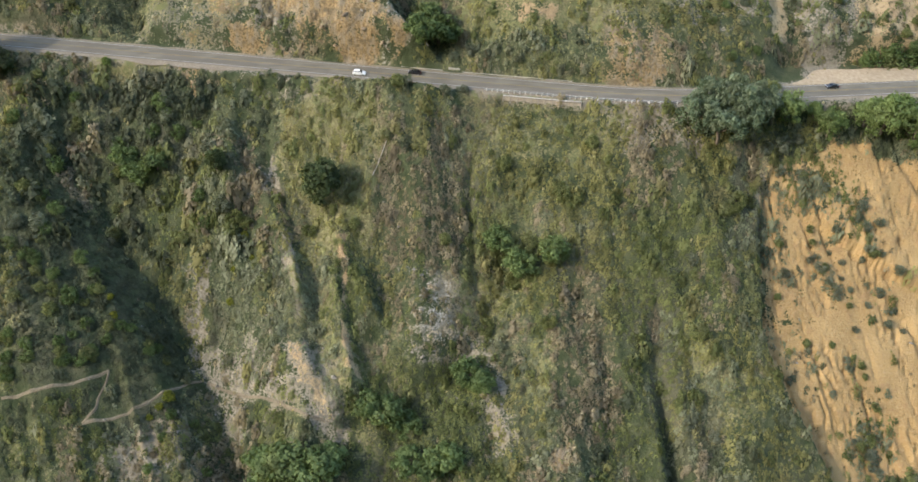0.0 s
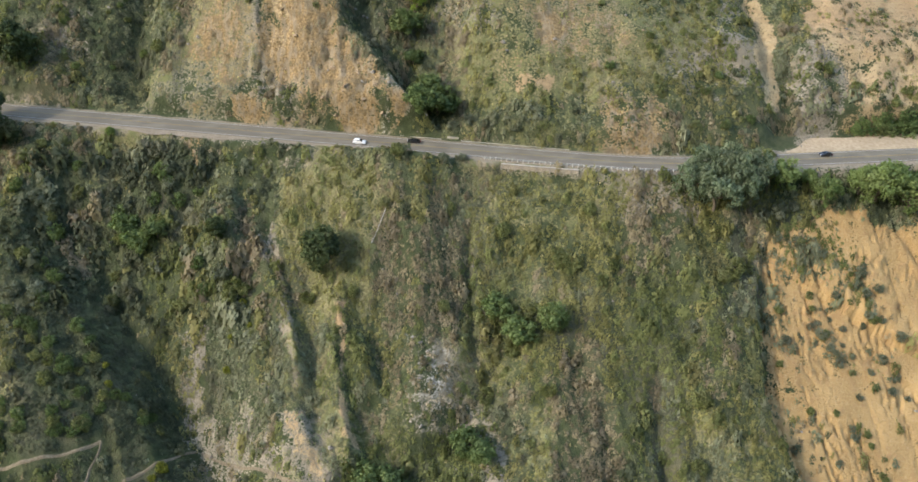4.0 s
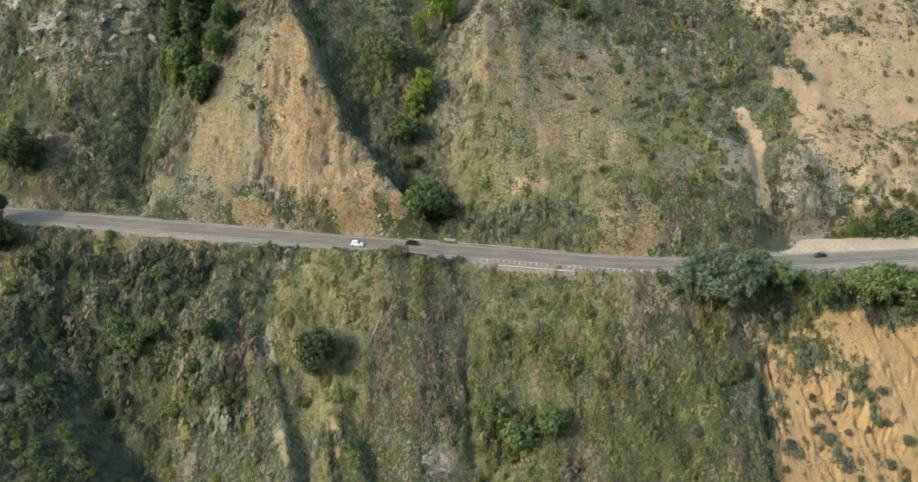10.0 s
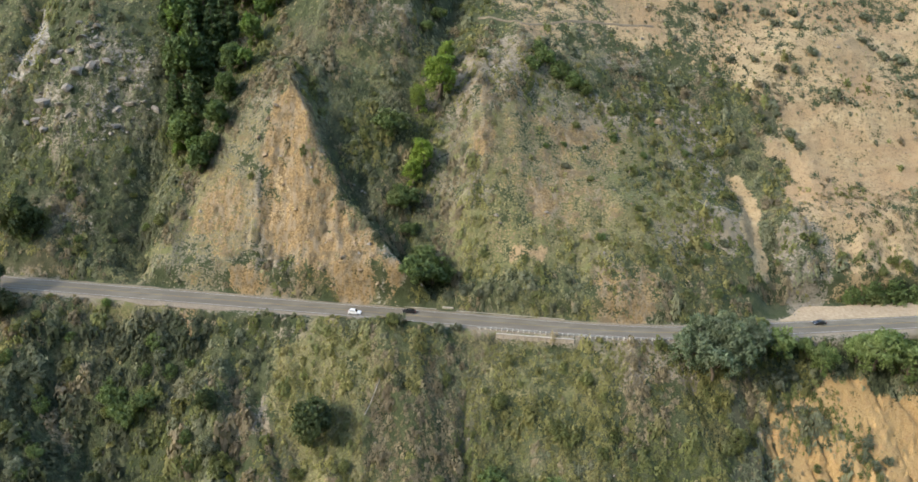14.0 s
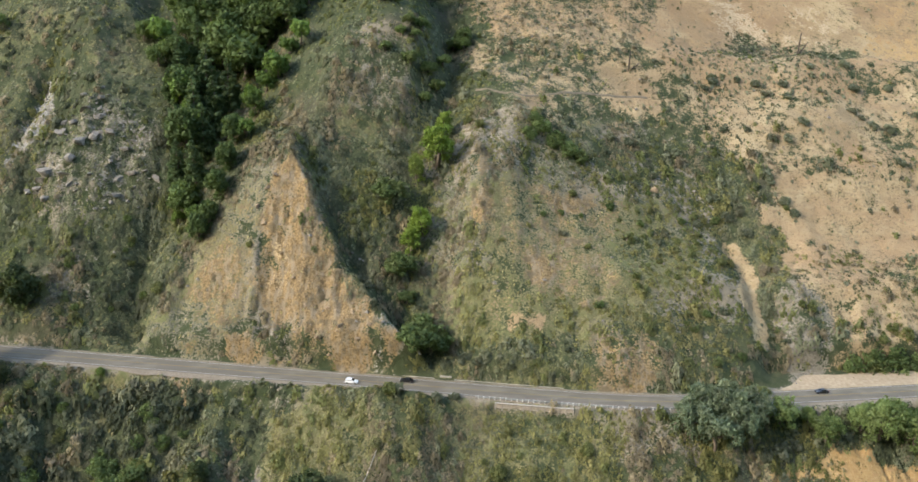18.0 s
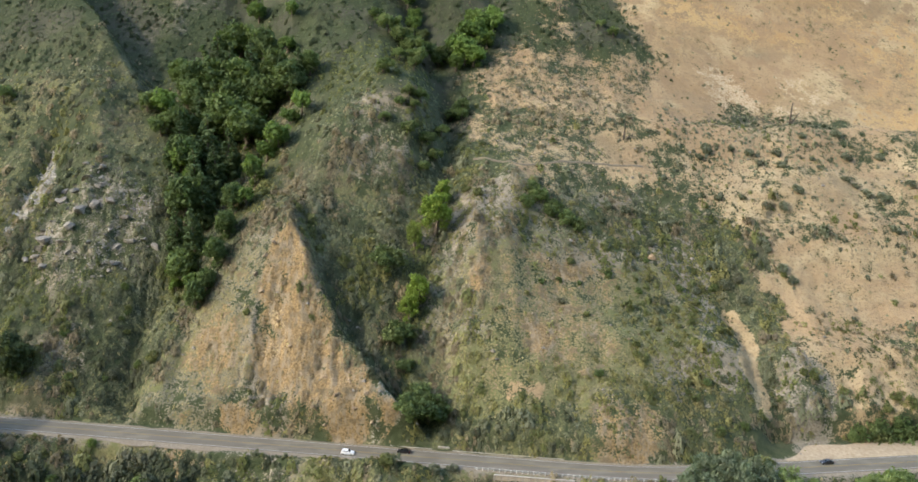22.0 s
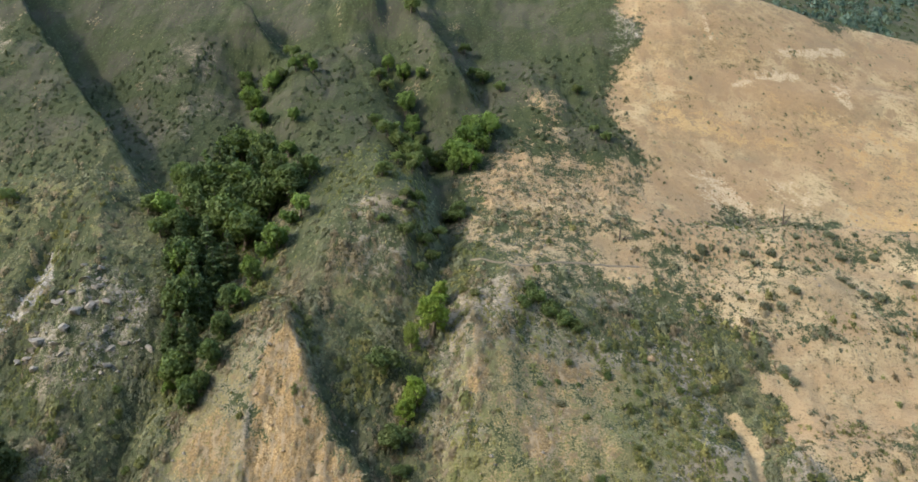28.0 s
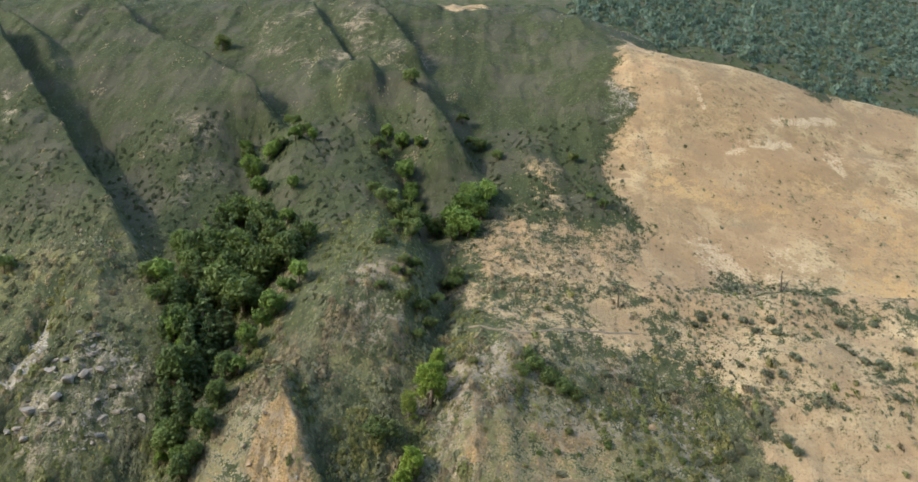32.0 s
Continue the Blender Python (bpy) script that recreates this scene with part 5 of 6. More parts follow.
# beside the road
for at, h in (((83.8, 222.2), 17), ((92.3, 219.9), 20), ((100.6, 223.2), 19), ((88.7, 226.1), 16), ((97.1, 226.3), 18), ((105.7, 227.5), 15)):
    plant("eucalyptus", at, h, 4, 0.82)
for at, h in (((116.6, 228.1), 12), ((132.6, 226.3), 11), ((151.2, 227.9), 16), ((163.2, 227.2), 16), ((145.4, 229.6), 11), ((157.3, 231.0), 13), ((126.4, 229.6), 7), ((174.3, 231.2), 15)):
    plant("pine", at, 1.12 * h, 3)
plant("cypress", (-161.9, 271.1), 18)
plant("cypress", (-42.6, 204.8), 17)
plant("cypress", (-79.1, 211.6), 9)
plant("cypress", (-155.5, 239.9), 9)
plant("cypress", (-162.9, 240.3), 17)
plant("cypress", (-169.9, 244.9), 20)
plant("cypress", (-167.0, 248.0), 17)
plant("green_bush", (-121.6, 244.2), 2.0)

for at, h in (((-47.7, 132.3), 12), ((-54.2, 133.0), 11), ((-40.6, 130.3), 12), ((-36.5, 134.4), 9), ((-59.4, 138.6), 8)):
    plant("oak", at, 1.1 * h, 4, 1.3)
for at, h in (((-19.0, 147.5), 12), ((-23.9, 149.0), 9), ((-12.2, 146.3), 10), ((-9.7, 135.4), 10), ((1.8, 134.7), 11), ((-3.9, 132.9), 9), ((8.8, 158.2), 10), ((12.7, 154.7), 8), ((17.8, 193.9), 9), ((24.8, 186.5), 10), ((36.3, 187.7), 9), ((-108.0, 213.7), 9), ((-114.0, 219.2), 8), ((-101.7, 216.1), 8)):
    plant("oak", at, h, 4, 1.15)
for at, r in (((8.8, 161.4), 4), ((11.7, 156.7), 4), ((5.8, 162.3), 4), ((-108.1, 215.1), 4.5), ((-111.8, 221.0), 4), ((-102.9, 219.1), 4), ((-116.3, 224.2), 3.5),
              ((154.6, 259.8), 4.5), ((160.6, 260.2), 5.5), ((167.8, 260.7), 6), ((174.8, 261.2), 6), ((181.8, 262.4), 6), ((163.9, 261.4), 4.5), ((172.3, 262.6), 5), ((38.4, 327.1), 5), ((33.3, 322.6), 4), ((44.1, 324.0), 5), ((49.7, 321.4), 4.6), ((55.3, 320.4), 4), ((35.9, 329.6), 4), ((92.4, 258.8), 2.4), ((99.1, 247.9), 2.4), ((109.5, 252.4), 2.2)):
    plant("dark_bush", at, r)
for at, r in (((18.7, 197.7), 4.5), ((17.8, 193.1), 4), ((25.6, 188.1), 5), ((23.9, 184.8), 4), ((38.3, 190.3), 4.5), ((35.3, 188.2), 3.5), ((27.5, 192.6), 4), ((85.0, 168.6), 4.2), ((98.3, 204.7), 4.5), ((93.9, 201.6), 3.5),
              ((39.0, 205.4), 4), ((44.0, 204.0), 3), ((48.7, 218.2), 3.2), ((19.0, 214.5), 3.6), ((-46.6, 197.0), 3), ((-18.0, 230.8), 3.4), ((14.4, 173.6), 3.5), ((83.0, 152.3), 3.4), ((-31.4, 197.3), 2.6), ((35.5, 171.2), 3.2),
              ((-73.0, 200.7), 3.6), ((-69.1, 199.8), 3), ((140.9, 271.9), 2.6), ((137.3, 271.9), 2), ((143.7, 316.1), 2), ((109.8, 289.1), 2.6), ((12.9, 325.0), 3), ((8.1, 330.7), 2.4)):
    plant("scrub_bush", at, r)
for at, r in (((172.6, 268.9), 2.6), ((177.3, 266.6), 3), ((167.5, 264.4), 2.4), ((-109.3, 273.6), 3), ((-74.9, 278.4), 1.8), ((144.8, 147.0), 2.8), ((113.8, 182.5), 1.7), ((132.3, 170.7), 1.6), ((142.7, 166.1), 1.8), ((143.9, 163.4), 1.5),
              ((147.8, 155.8), 2), ((139.8, 182.3), 1.6), ((115.0, 197.9), 2.2), ((123.4, 170.5), 1.9), ((124.0, 215.6), 2.2), ((114.4, 240.8), 3), ((-0.4, 193.2), 3), ((-21.4, 218.4), 2.6)):
    plant("scrub_bush", at, r)
for at, r in (((115.8, 222.7), 4), ((110.3, 220.3), 3), ((121.4, 224.4), 2.6), ((144.3, 207.8), 2.4), ((145.9, 202.3), 2.2), ((146.5, 196.6), 2), ((129.8, 192.4), 2.4), ((132.6, 188.4), 1.8), ((135.7, 185.0), 2.2), ((116.9, 189.6), 2.3),
              ((122.6, 185.1), 1.9), ((108.9, 191.8), 2.6), ((106.6, 181.9), 2.4), ((157.7, 191.8), 2.3), ((151.9, 187.4), 2.2), ((157.0, 183.9), 1.7), ((156.5, 182.8), 1.6), ((153.6, 178.4), 1.9), ((146.7, 183.2), 1.5), ((159.3, 177.1), 1.3),
              ((137.7, 167.4), 1.7), ((138.0, 164.7), 1.8), ((117.6, 160.4), 2), ((131.9, 157.6), 1.6), ((144.6, 143.2), 2.6), ((145.4, 140.4), 2), ((123.3, 215.8), 2.6), ((131.2, 212.3), 2)):
    plant("sage_bush", at, r)
for at, r in (((114.9, 216.0), 2.4), ((126.5, 194.3), 1.6), ((141.4, 175.9), 1.6), ((-104.4, 239.1), 4), ((-109.6, 237.1), 3.5), ((-99.6, 233.6), 3), ((89.7, 143.1), 2.6), ((83.5, 187.6), 2.4), ((-33.3, 145.8), 2.6), ((-1.8, 230.4), 2.6),
              ((4.2, 232.4), 2.4), ((117.3, 310.5), 3), ((122.6, 312.6), 3), ((124.7, 304.5), 3), ((112.2, 316.9), 3), ((7.2, 249.3), 2.6), ((0.8, 248.8), 2.2), ((12.4, 247.1), 2), ((23.8, 244.8), 2), ((77.6, 334.3), 3),
              ((69.9, 335.5), 2.6)):
    plant("sage_bush", at, r)
# grey clumps along the bench of the slide
for at, r in (((135.6, 376.0), 2.2), ((144.7, 376.1), 2.8), ((148.2, 371.4), 2.5), ((158.4, 377.5), 2.9), ((158.9, 370.7), 2.9), ((176.5, 376.8), 1.9), ((178.5, 372.0), 1.8), ((195.1, 395.8), 3.3), ((175.2, 389.0), 2.3), ((123.1, 348.3), 2.2), ((123.0, 374.4), 3.6), ((118.8, 370.1), 2.6), ((161.7, 355.5), 3.3), ((145.1, 346.5), 2.7), ((153.1, 347.7), 3.0), ((192.1, 362.6), 2.1), ((196.5, 359.3), 2.9), ((204.4, 359.3), 3.4), ((188.5, 365.4), 2.7), ((221.5, 367.6), 3.1), ((98.7, 333.2), 3.0), ((134.6, 348.9), 1.9), ((143.6, 318.3), 3.2), ((147.0, 313.7), 2.9), ((139.1, 325.3), 2.3), ((131.2, 322.7), 1.9), ((195.4, 382.3), 3.4), ((213.4, 385.2), 2.7), ((202.5, 341.1), 3.1)):
    plant("sage_bush", at, r)
for at, r in (((-69.2, 196.4), 1.7), ((-73.1, 180.7), 1.8), ((-65.7, 189.7), 1.2), ((-72.3, 187.7), 1.2), ((-112.5, 177.6), 1.4), ((-92.0, 154.0), 2.6), ((-93.9, 151.0), 1.6), ((-110.5, 172.5), 1.5), ((-97.0, 148.2), 1.4)):
    plant("gold_bush", at, r)


def brush(outline, count, kinds, small, large):
    """Large single bushes standing about in a thicket."""
    xs, ys = [p[0] for p in outline], [p[1] for p in outline]
    made = 0
    while made < count:
        x, y = plant_rng.uniform(min(xs), max(xs)), plant_rng.uniform(min(ys), max(ys))
        if inside(outline, np.array([x]), np.array([y]))[0] and abs(y - float(road_y(x))) > 14 and all(to_line(p, np.array([x]), np.array([y]))[0][0] > 3 for p, w, label in PATHS):
            plant(plant_rng.choice(kinds), (x, y), plant_rng.uniform(small, large))
            made += 1


brush([(-148.4, 190.9), (-128.0, 193.1), (-102.7, 171.9), (-88.3, 164.7), (-111.8, 160.0), (-142.5, 152.4)], 46, ("dark_bush", "dark_bush", "scrub_bush"), 1.6, 3.2)
brush(THICKET, 44, ("dark_bush", "scrub_bush", "sage_bush"), 1.8, 3.8)
brush([(-115.3, 139.2), (-84.6, 153.7), (-66.3, 138.1), (-105.5, 131.6)], 16, ("dark_bush", "sage_bush"), 1.4, 2.6)
brush([(138.8, 210.2), (150.7, 211.2), (151.3, 194.3), (141.3, 194.5)], 9, ("sage_bush", "scrub_bush"), 1.2, 2.2)
brush([(125.1, 203.6), (140.8, 203.5), (142.7, 182.6), (128.8, 182.9)], 12, ("sage_bush", "scrub_bush"), 1.1, 2.0)
brush([(139.2, 148.6), (156.8, 150.5), (155.9, 138.3), (139.6, 136.6)], 7, ("sage_bush", "scrub_bush"), 1.2, 2.2)
brush([(29.8, 300.2), (87.9, 323.1), (125.3, 303.9), (106.4, 258.7), (68.2, 257.4), (42.5, 265.5)], 32, ("scrub_bush", "sage_bush", "dark_bush"), 1.1, 2.4)
brush([(-57.9, 315.2), (-17.5, 323.0), (-19.9, 285.1), (-28.3, 276.3), (-45.9, 297.3)], 20, ("sage_bush", "scrub_bush"), 1.0, 2.0)
brush([(-172.1, 282.1), (-120.2, 303.5), (-108.3, 246.5), (-156.5, 247.0)], 26, ("dark_bush", "scrub_bush", "sage_bush"), 1.0, 2.2)
# ---------------------------------------------------------------- stones
def stone_mesh(seed, material, rough=0.32, detail=2):
    """An angular boulder, about one unit across."""
    rng = np.random.default_rng(seed)
    bm = bmesh.new()
    bmesh.ops.create_icosphere(bm, subdivisions=detail, radius=0.5)
    cuts = [(Vector(rng.normal(size=3)).normalized(), rng.uniform(0.13, 0.36)) for _ in range(10)]
    for v in bm.verts:
        for n, reach in cuts:
            over = v.co.dot(n) - reach
            if over > 0:
                v.co -= n * over * 0.98
        v.co *= 1 + rough * 0.22 * noise.noise(v.co * 5 + Vector((seed, 0, 0)))
    me = bpy.data.meshes.new("boulder")
    bm.to_mesh(me)
    bm.free()
    me.materials.append(material)
    return me


STONES = [stone_mesh(s, STONE) for s in range(5)]
OCHRES = [stone_mesh(20 + s, OCHRESTONE) for s in range(3)]


def boulder(at, size, squat=0.75, kind=STONES, label="grey weathered boulder on the slope"):
    x, y = at
    ob = new("boulder", plant_rng.choice(kind))
    ob.matrix_basis = pose(x, y, float(ground_z(np.array([x]), np.array([y]))[0]) - 0.06 * size * squat, plant_rng.uniform(-15, 15), plant_rng.uniform(-15, 15), plant_rng.uniform(0, 360)) @ Matrix.Diagonal((size, size * plant_rng.uniform(0.55, 0.95), size * squat * plant_rng.uniform(0.8, 1.3), 1))
    return tagged(ob, label, "boulder", "boulders on the slopes")


for at, size in (((-164.1, 312.7), 10), ((-167.7, 316.4), 6), ((-154.6, 306.9), 6.5), ((-150.6, 305.5), 3), ((-158.1, 306.2), 3), ((-136.4, 303.9), 3.4), ((-142.2, 300.1), 3), ((-138.8, 327.5), 2.2), ((-150.6, 337.9), 6), ((-145.4, 333.5), 4.5),
              ((-153.4, 335.4), 2.6), ((-168.2, 306.6), 6), ((-172.3, 307.8), 4.5), ((-163.8, 304.5), 2.6), ((-135.4, 323.7), 2), ((-127.0, 313.3), 2.6), ((-123.5, 312.8), 2), ((-128.4, 309.1), 2.2), ((-150.5, 321.9), 2.2), ((-155.4, 325.6), 2),
              ((-140.7, 312.1), 2.2), ((-143.2, 308.5), 1.8), ((-135.7, 310.0), 1.8), ((-121.0, 306.7), 2), ((-157.6, 320.0), 1.8), ((17.9, 268.0), 3.8), ((19.7, 265.6), 2.6), ((16.4, 266.1), 2)):
    boulder(at, size)
for at, size in (((-33.7, 280.8), 2.6), ((-36.4, 281.4), 2), ((-31.8, 279.8), 1.8), ((-63.6, 302.8), 2.4), ((-131.1, 288.6), 2), ((-130.1, 274.5), 2), ((-157.0, 276.1), 1.6), ((-34.4, 330.1), 1.6), ((-37.1, 333.0), 1.4), ((-8.3, 182.6), 3),
              ((-10.3, 183.9), 2.2), ((-5.8, 180.5), 2), ((-6.6, 162.2), 2.6), ((-3.2, 163.7), 2), ((-10.0, 162.8), 2), ((2.5, 167.8), 1.8), ((-19.2, 203.9), 2), ((-21.8, 203.0), 1.6), ((-16.4, 196.6), 1.6), ((-40.1, 218.0), 1.2),
              ((-78.3, 155.7), 1.4), ((-110.9, 145.9), 1.4), ((19.5, 150.3), 1.8), ((16.5, 153.3), 1.5), ((23.4, 137.6), 1.6), ((-115.8, 154.9), 1.2), ((-68.5, 259.0), 2), ((142.8, 257.7), 1.2)):
    boulder(at, size)
for at, size in (((-11.7, 246.8), 1.4), ((-34.2, 315.9), 1.4)):
    boulder(at, size)
crag = [(-171.8, 317.1), (-158.6, 346.5), (-147.3, 343.2), (-124.6, 332.6), (-117.7, 307.7), (-144.4, 299.8), (-172.6, 304.9)]
lo, hi = [min(p[k] for p in crag) for k in (0, 1)], [max(p[k] for p in crag) for k in (0, 1)]
spots = [(plant_rng.uniform(lo[0], hi[0]), plant_rng.uniform(lo[1], hi[1])) for _ in range(260)]
for x, y in [p for p in spots if inside(crag, np.array([p[0]]), np.array([p[1]]))[0]][:62]:
    boulder((x, y), 2.0 + 6.5 * plant_rng.random() ** 2.2, 0.62)
boulder((87.0, 315.7), 5, 1.0, OCHRES, "pale square-cut ochre boulder in the scrub")
for at, size in (((-70.0, 292.0), 4), ((-66.9, 294.0), 3.4), ((-72.8, 287.4), 3), ((-42.6, 259.6), 3), ((-37.5, 252.7), 3.4), ((-30.9, 250.6), 3), ((-45.9, 252.4), 2.6), ((-24.5, 249.1), 3), ((-51.4, 260.9), 2.2), ((-33.8, 257.4), 2.6), ((-26.9, 252.5), 2.4), ((-69.9, 282.8), 2.6), ((-62.3, 275.5), 2.2), ((-56.8, 268.2), 2), ((-22.3, 248.5), 2), ((-41.6, 250.6), 2)):
    boulder(at, size, 0.8, OCHRES, "ochre outcrop of broken rock in the road cut")


def rubble(name, x, y, size, material, label):
    """Loose stones, each an eight-sided lump."""
    octa = np.array([(1, 0, 0), (0, 1, 0), (-1, 0, 0), (0, -1, 0), (0, 0, 0.8), (0, 0, -0.5)], float)
    tri = np.array([(0, 1, 4), (1, 2, 4), (2, 3, 4), (3, 0, 4), (1, 0, 5), (2, 1, 5), (3, 2, 5), (0, 3, 5)])
    n = len(x)
    a = rng.uniform(0, 6.283, n)
    v = octa[None] * rng.uniform(0.6, 1.35, (n, 6, 1))
    out = np.stack([v[..., 0] * np.cos(a)[:, None] - v[..., 1] * np.sin(a)[:, None], v[..., 0] * np.sin(a)[:, None] + v[..., 1] * np.cos(a)[:, None], v[..., 2]], -1)
    out = out * size[:, None, None] + np.stack([x, y, ground_z(x, y) + 0.15 * size], 1)[:, None]
    faces = (tri[None] + 6 * np.arange(n)[:, None, None]).reshape(-1, 3)
    me = mesh_of(name, out.reshape(-1, 3), faces, 3, False)
    me.materials.append(material)
    return tagged(new(name, me), label, "stones", kind="stuff")


x, y = jitter(-240, 240, 100, 420, 1.7, rng)
c = cover_of(x, y)
u = rng.uniform(0, 1, len(x))
keep = (u < 0.18 * c["rock"] + 0.022 * c["soil"] + 0.003) & (np.abs(y - road_y(x)) > 8)
rubble("loose_stones", x[keep], y[keep], 0.25 + 1.3 * rng.beta(1.0, 4, keep.sum()), STONE, "loose grey stones strewn over the slope")
keep = (u < 0.30 * c["ochre"] + 0.05 * c["cream"]) & (np.abs(y - road_y(x)) > 8)
rubble("loose_ochre_stones", x[keep], y[keep], 0.2 + 0.8 * rng.beta(1.2, 4, keep.sum()), OCHRESTONE, "broken ochre rock in the road cut")
x, y = jitter(20, 420, 380, 640, 2.6, rng)
c = cover_of(x, y)
keep = rng.uniform(0, 1, len(x)) < 0.18 * c["cream"]
rubble("slide_rubble", x[keep], y[keep], 0.25 + 0.6 * rng.beta(1.2, 4, keep.sum()), OCHRESTONE, "scattered rubble on the bare slide")


# ---------------------------------------------------------------- footpaths
def footpath(pts, width, material, label):
    rows = []
    for (ax, ay), (bx, by) in zip(pts, pts[1:]):
        n = max(2, int(math.dist((ax, ay), (bx, by)) / 0.7))
        rows += [(ax + (bx - ax) * k / n, ay + (by - ay) * k / n) for k in range(n)]
    p = np.array(rows + [pts[-1]])
    for _ in range(6):
        p[1:-1] = (p[:-2] + 2 * p[1:-1] + p[2:]) / 4
    way = np.gradient(p, axis=0)
    side = np.stack([way[:, 1], -way[:, 0]], 1) / np.linalg.norm(way, axis=1)[:, None]
    w = width * (1 + 0.35 * fbm(p[:, 0] / 3, p[:, 1] / 3, 2, 83))
    cross = np.stack([p + side * (o * w)[:, None] for o in np.linspace(-0.5, 0.5, 5)], 1)
    z = ground_z(cross[..., 0], cross[..., 1])
    lift = np.array([-0.25, 0.14, 0.18, 0.14, -0.25])
    me = mesh_of("footpath", np.concatenate([cross, (z + lift)[..., None]], 2).reshape(-1, 3), grid_faces(5, len(p)), 4)
    me.materials.append(material)
    return tagged(new("footpath", me), label, "footpath", kind="structure")


for pts, width, label in PATHS:
    if width < 4:  # the wide track is worn into the ground itself
        footpath(pts, width, TRAIL, label)


# ---------------------------------------------------------------- dead trees
def snag(at, h, lean, second):
    x, y = at
    base = tagged(new("dead_tree"), "bare dead tree trunk standing on the bench", "dead tree", "dead trees on the bench")
    base.matrix_basis = pose(x, y, float(ground_z(np.array([x]), np.array([y]))[0]) - 0.2)
    r = np.random.default_rng(int(h * 10))
    link("trunk", limb_mesh(crooked(r, (0, 0, -0.4), (lean, 0, h), 6, 0.008), np.linspace(0.5, 0.22, 6), DEADWOOD), base)
    link("leaning_trunk", limb_mesh(crooked(r, (0.2, 0, -0.4), second, 6, 0.012), np.linspace(0.45, 0.18, 6), DEADWOOD), base)
    for k in range(5):
        z = h * (0.35 + 0.12 * k)
        a = 2.1 * k
        link("branch", limb_mesh([(lean * z / h, 0, z), (lean * z / h + 0.9 * math.cos(a), 0.9 * math.sin(a), z + 0.35)], (0.07, 0.025), DEADWOOD, 5), base)
    return base


snag((174.7, 404.6), 11.5, 0.3, (4.6, 1.0, 6.5))
snag((82.3, 370.1), 9.0, 0.2, (5.0, 1.5, 3.2))


# ---------------------------------------------------------------- roadside barrier and wall
def box(bm, lo, hi, bevel=0.0):
    made = bmesh.ops.create_cube(bm, size=1.0)["verts"]
    for v in made:
        v.co = Vector([lo[k] + (hi[k] - lo[k]) * (v.co[k] + 0.5) for k in range(3)])
    if bevel:
        edges = {e for v in made for e in v.link_edges}
        bmesh.ops.bevel(bm, geom=list(edges), offset=bevel, segments=1, affect="EDGES")
    return bm


def along_road(x, off):
    slope = float(road_y(x + 0.5) - road_y(x - 0.5))
    n = math.hypot(slope, 1)
    return x - slope / n * off, float(road_y(x)) + off / n, math.degrees(math.atan(slope))


def guardrail(x0, x1, off):
    base = tagged(new("guardrail"), "steel guardrail on pale timber posts along the road edge", "guardrail")
    ox, oy, _ = along_road(x0, off)
    base.matrix_basis = pose(ox, oy, 0)
    xs = np.arange(x0, x1 + 0.1, 1.9)
    bm = box(bmesh.new(), (-0.16, -0.13, -0.9), (0.16, 0.13, 1.0), 0.02)
    first = part("post", bm, PALEPOST, base)
    for k, x in enumerate(xs):
        px, py, turn = along_road(x, off)
        ob = first
        if k:
            ob = new("post", first.data)
            ob.parent = base
        ob.matrix_basis = pose(px - ox, py - oy, 0, 0, 0, turn)
    shape = ((0.05, 0.42), (0.09, 0.47), (0.02, 0.53), (0.02, 0.58), (0.09, 0.64), (0.09, 0.68), (0.05, 0.73))
    rows = []
    for x in np.linspace(x0 - 0.8, x1 + 0.8, 60):
        px, py, turn = along_road(x, off)
        a = math.radians(turn)
        rows.append([(px - ox - math.sin(a) * (o + 0.1), py - oy + math.cos(a) * (o + 0.1), z) for o, z in shape])
    me = mesh_of("rail", np.array(rows).reshape(-1, 3), grid_faces(len(shape), 60), 4)
    me.materials.append(STEEL)
    rail = link("rail", me, base, "galvanised steel rail")
    mod = rail.modifiers.new("thick", "SOLIDIFY")
    mod.thickness = 0.012
    return base


guardrail(13.0, 78.0, -5.4)


def retaining_wall(x0, x1, off, top, deep):
    base = tagged(new("retaining_wall"), "pale concrete retaining wall of piles and panels below the road", "retaining wall")
    ox, oy, _ = along_road(x0, off)
    base.matrix_basis = pose(ox, oy, 0)
    step = 2.4
    pile = part("pile", box(bmesh.new(), (-0.22, -0.25, -deep - 1.5), (0.22, 0.25, top), 0.03), CONCRETE, base)
    plank = part("panel", box(bmesh.new(), (0.2, -0.08, -0.42), (step - 0.2, 0.1, 0.0), 0.02), TIMBER, base, "weathered timber lagging panel")
    cap = part("cap_beam", box(bmesh.new(), (-0.15, -0.3, -0.3), (step + 0.15, 0.3, 0.06), 0.03), CONCRETE, base)
    n = int((x1 - x0) / step)
    for k in range(n + 1):
        px, py, turn = along_road(x0 + k * step, off)
        at = pose(px - ox, py - oy, 0, 0, 0, turn)
        for ob, zs in ((pile, (0,)), (cap, (top,) if k < n else ()), (plank, [top - 0.3 - 0.45 * j for j in range(int(deep / 0.45))] if k < n else ())):
            for j, z in enumerate(zs):
                use = ob
                if k or j:
                    use = new(ob.name.split(".")[0], ob.data)
                    use.parent = base
                use.matrix_basis = at @ pose(0, 0, z)
    return base


retaining_wall(19.0, 46.0, -6.95, -0.1, 1.9)


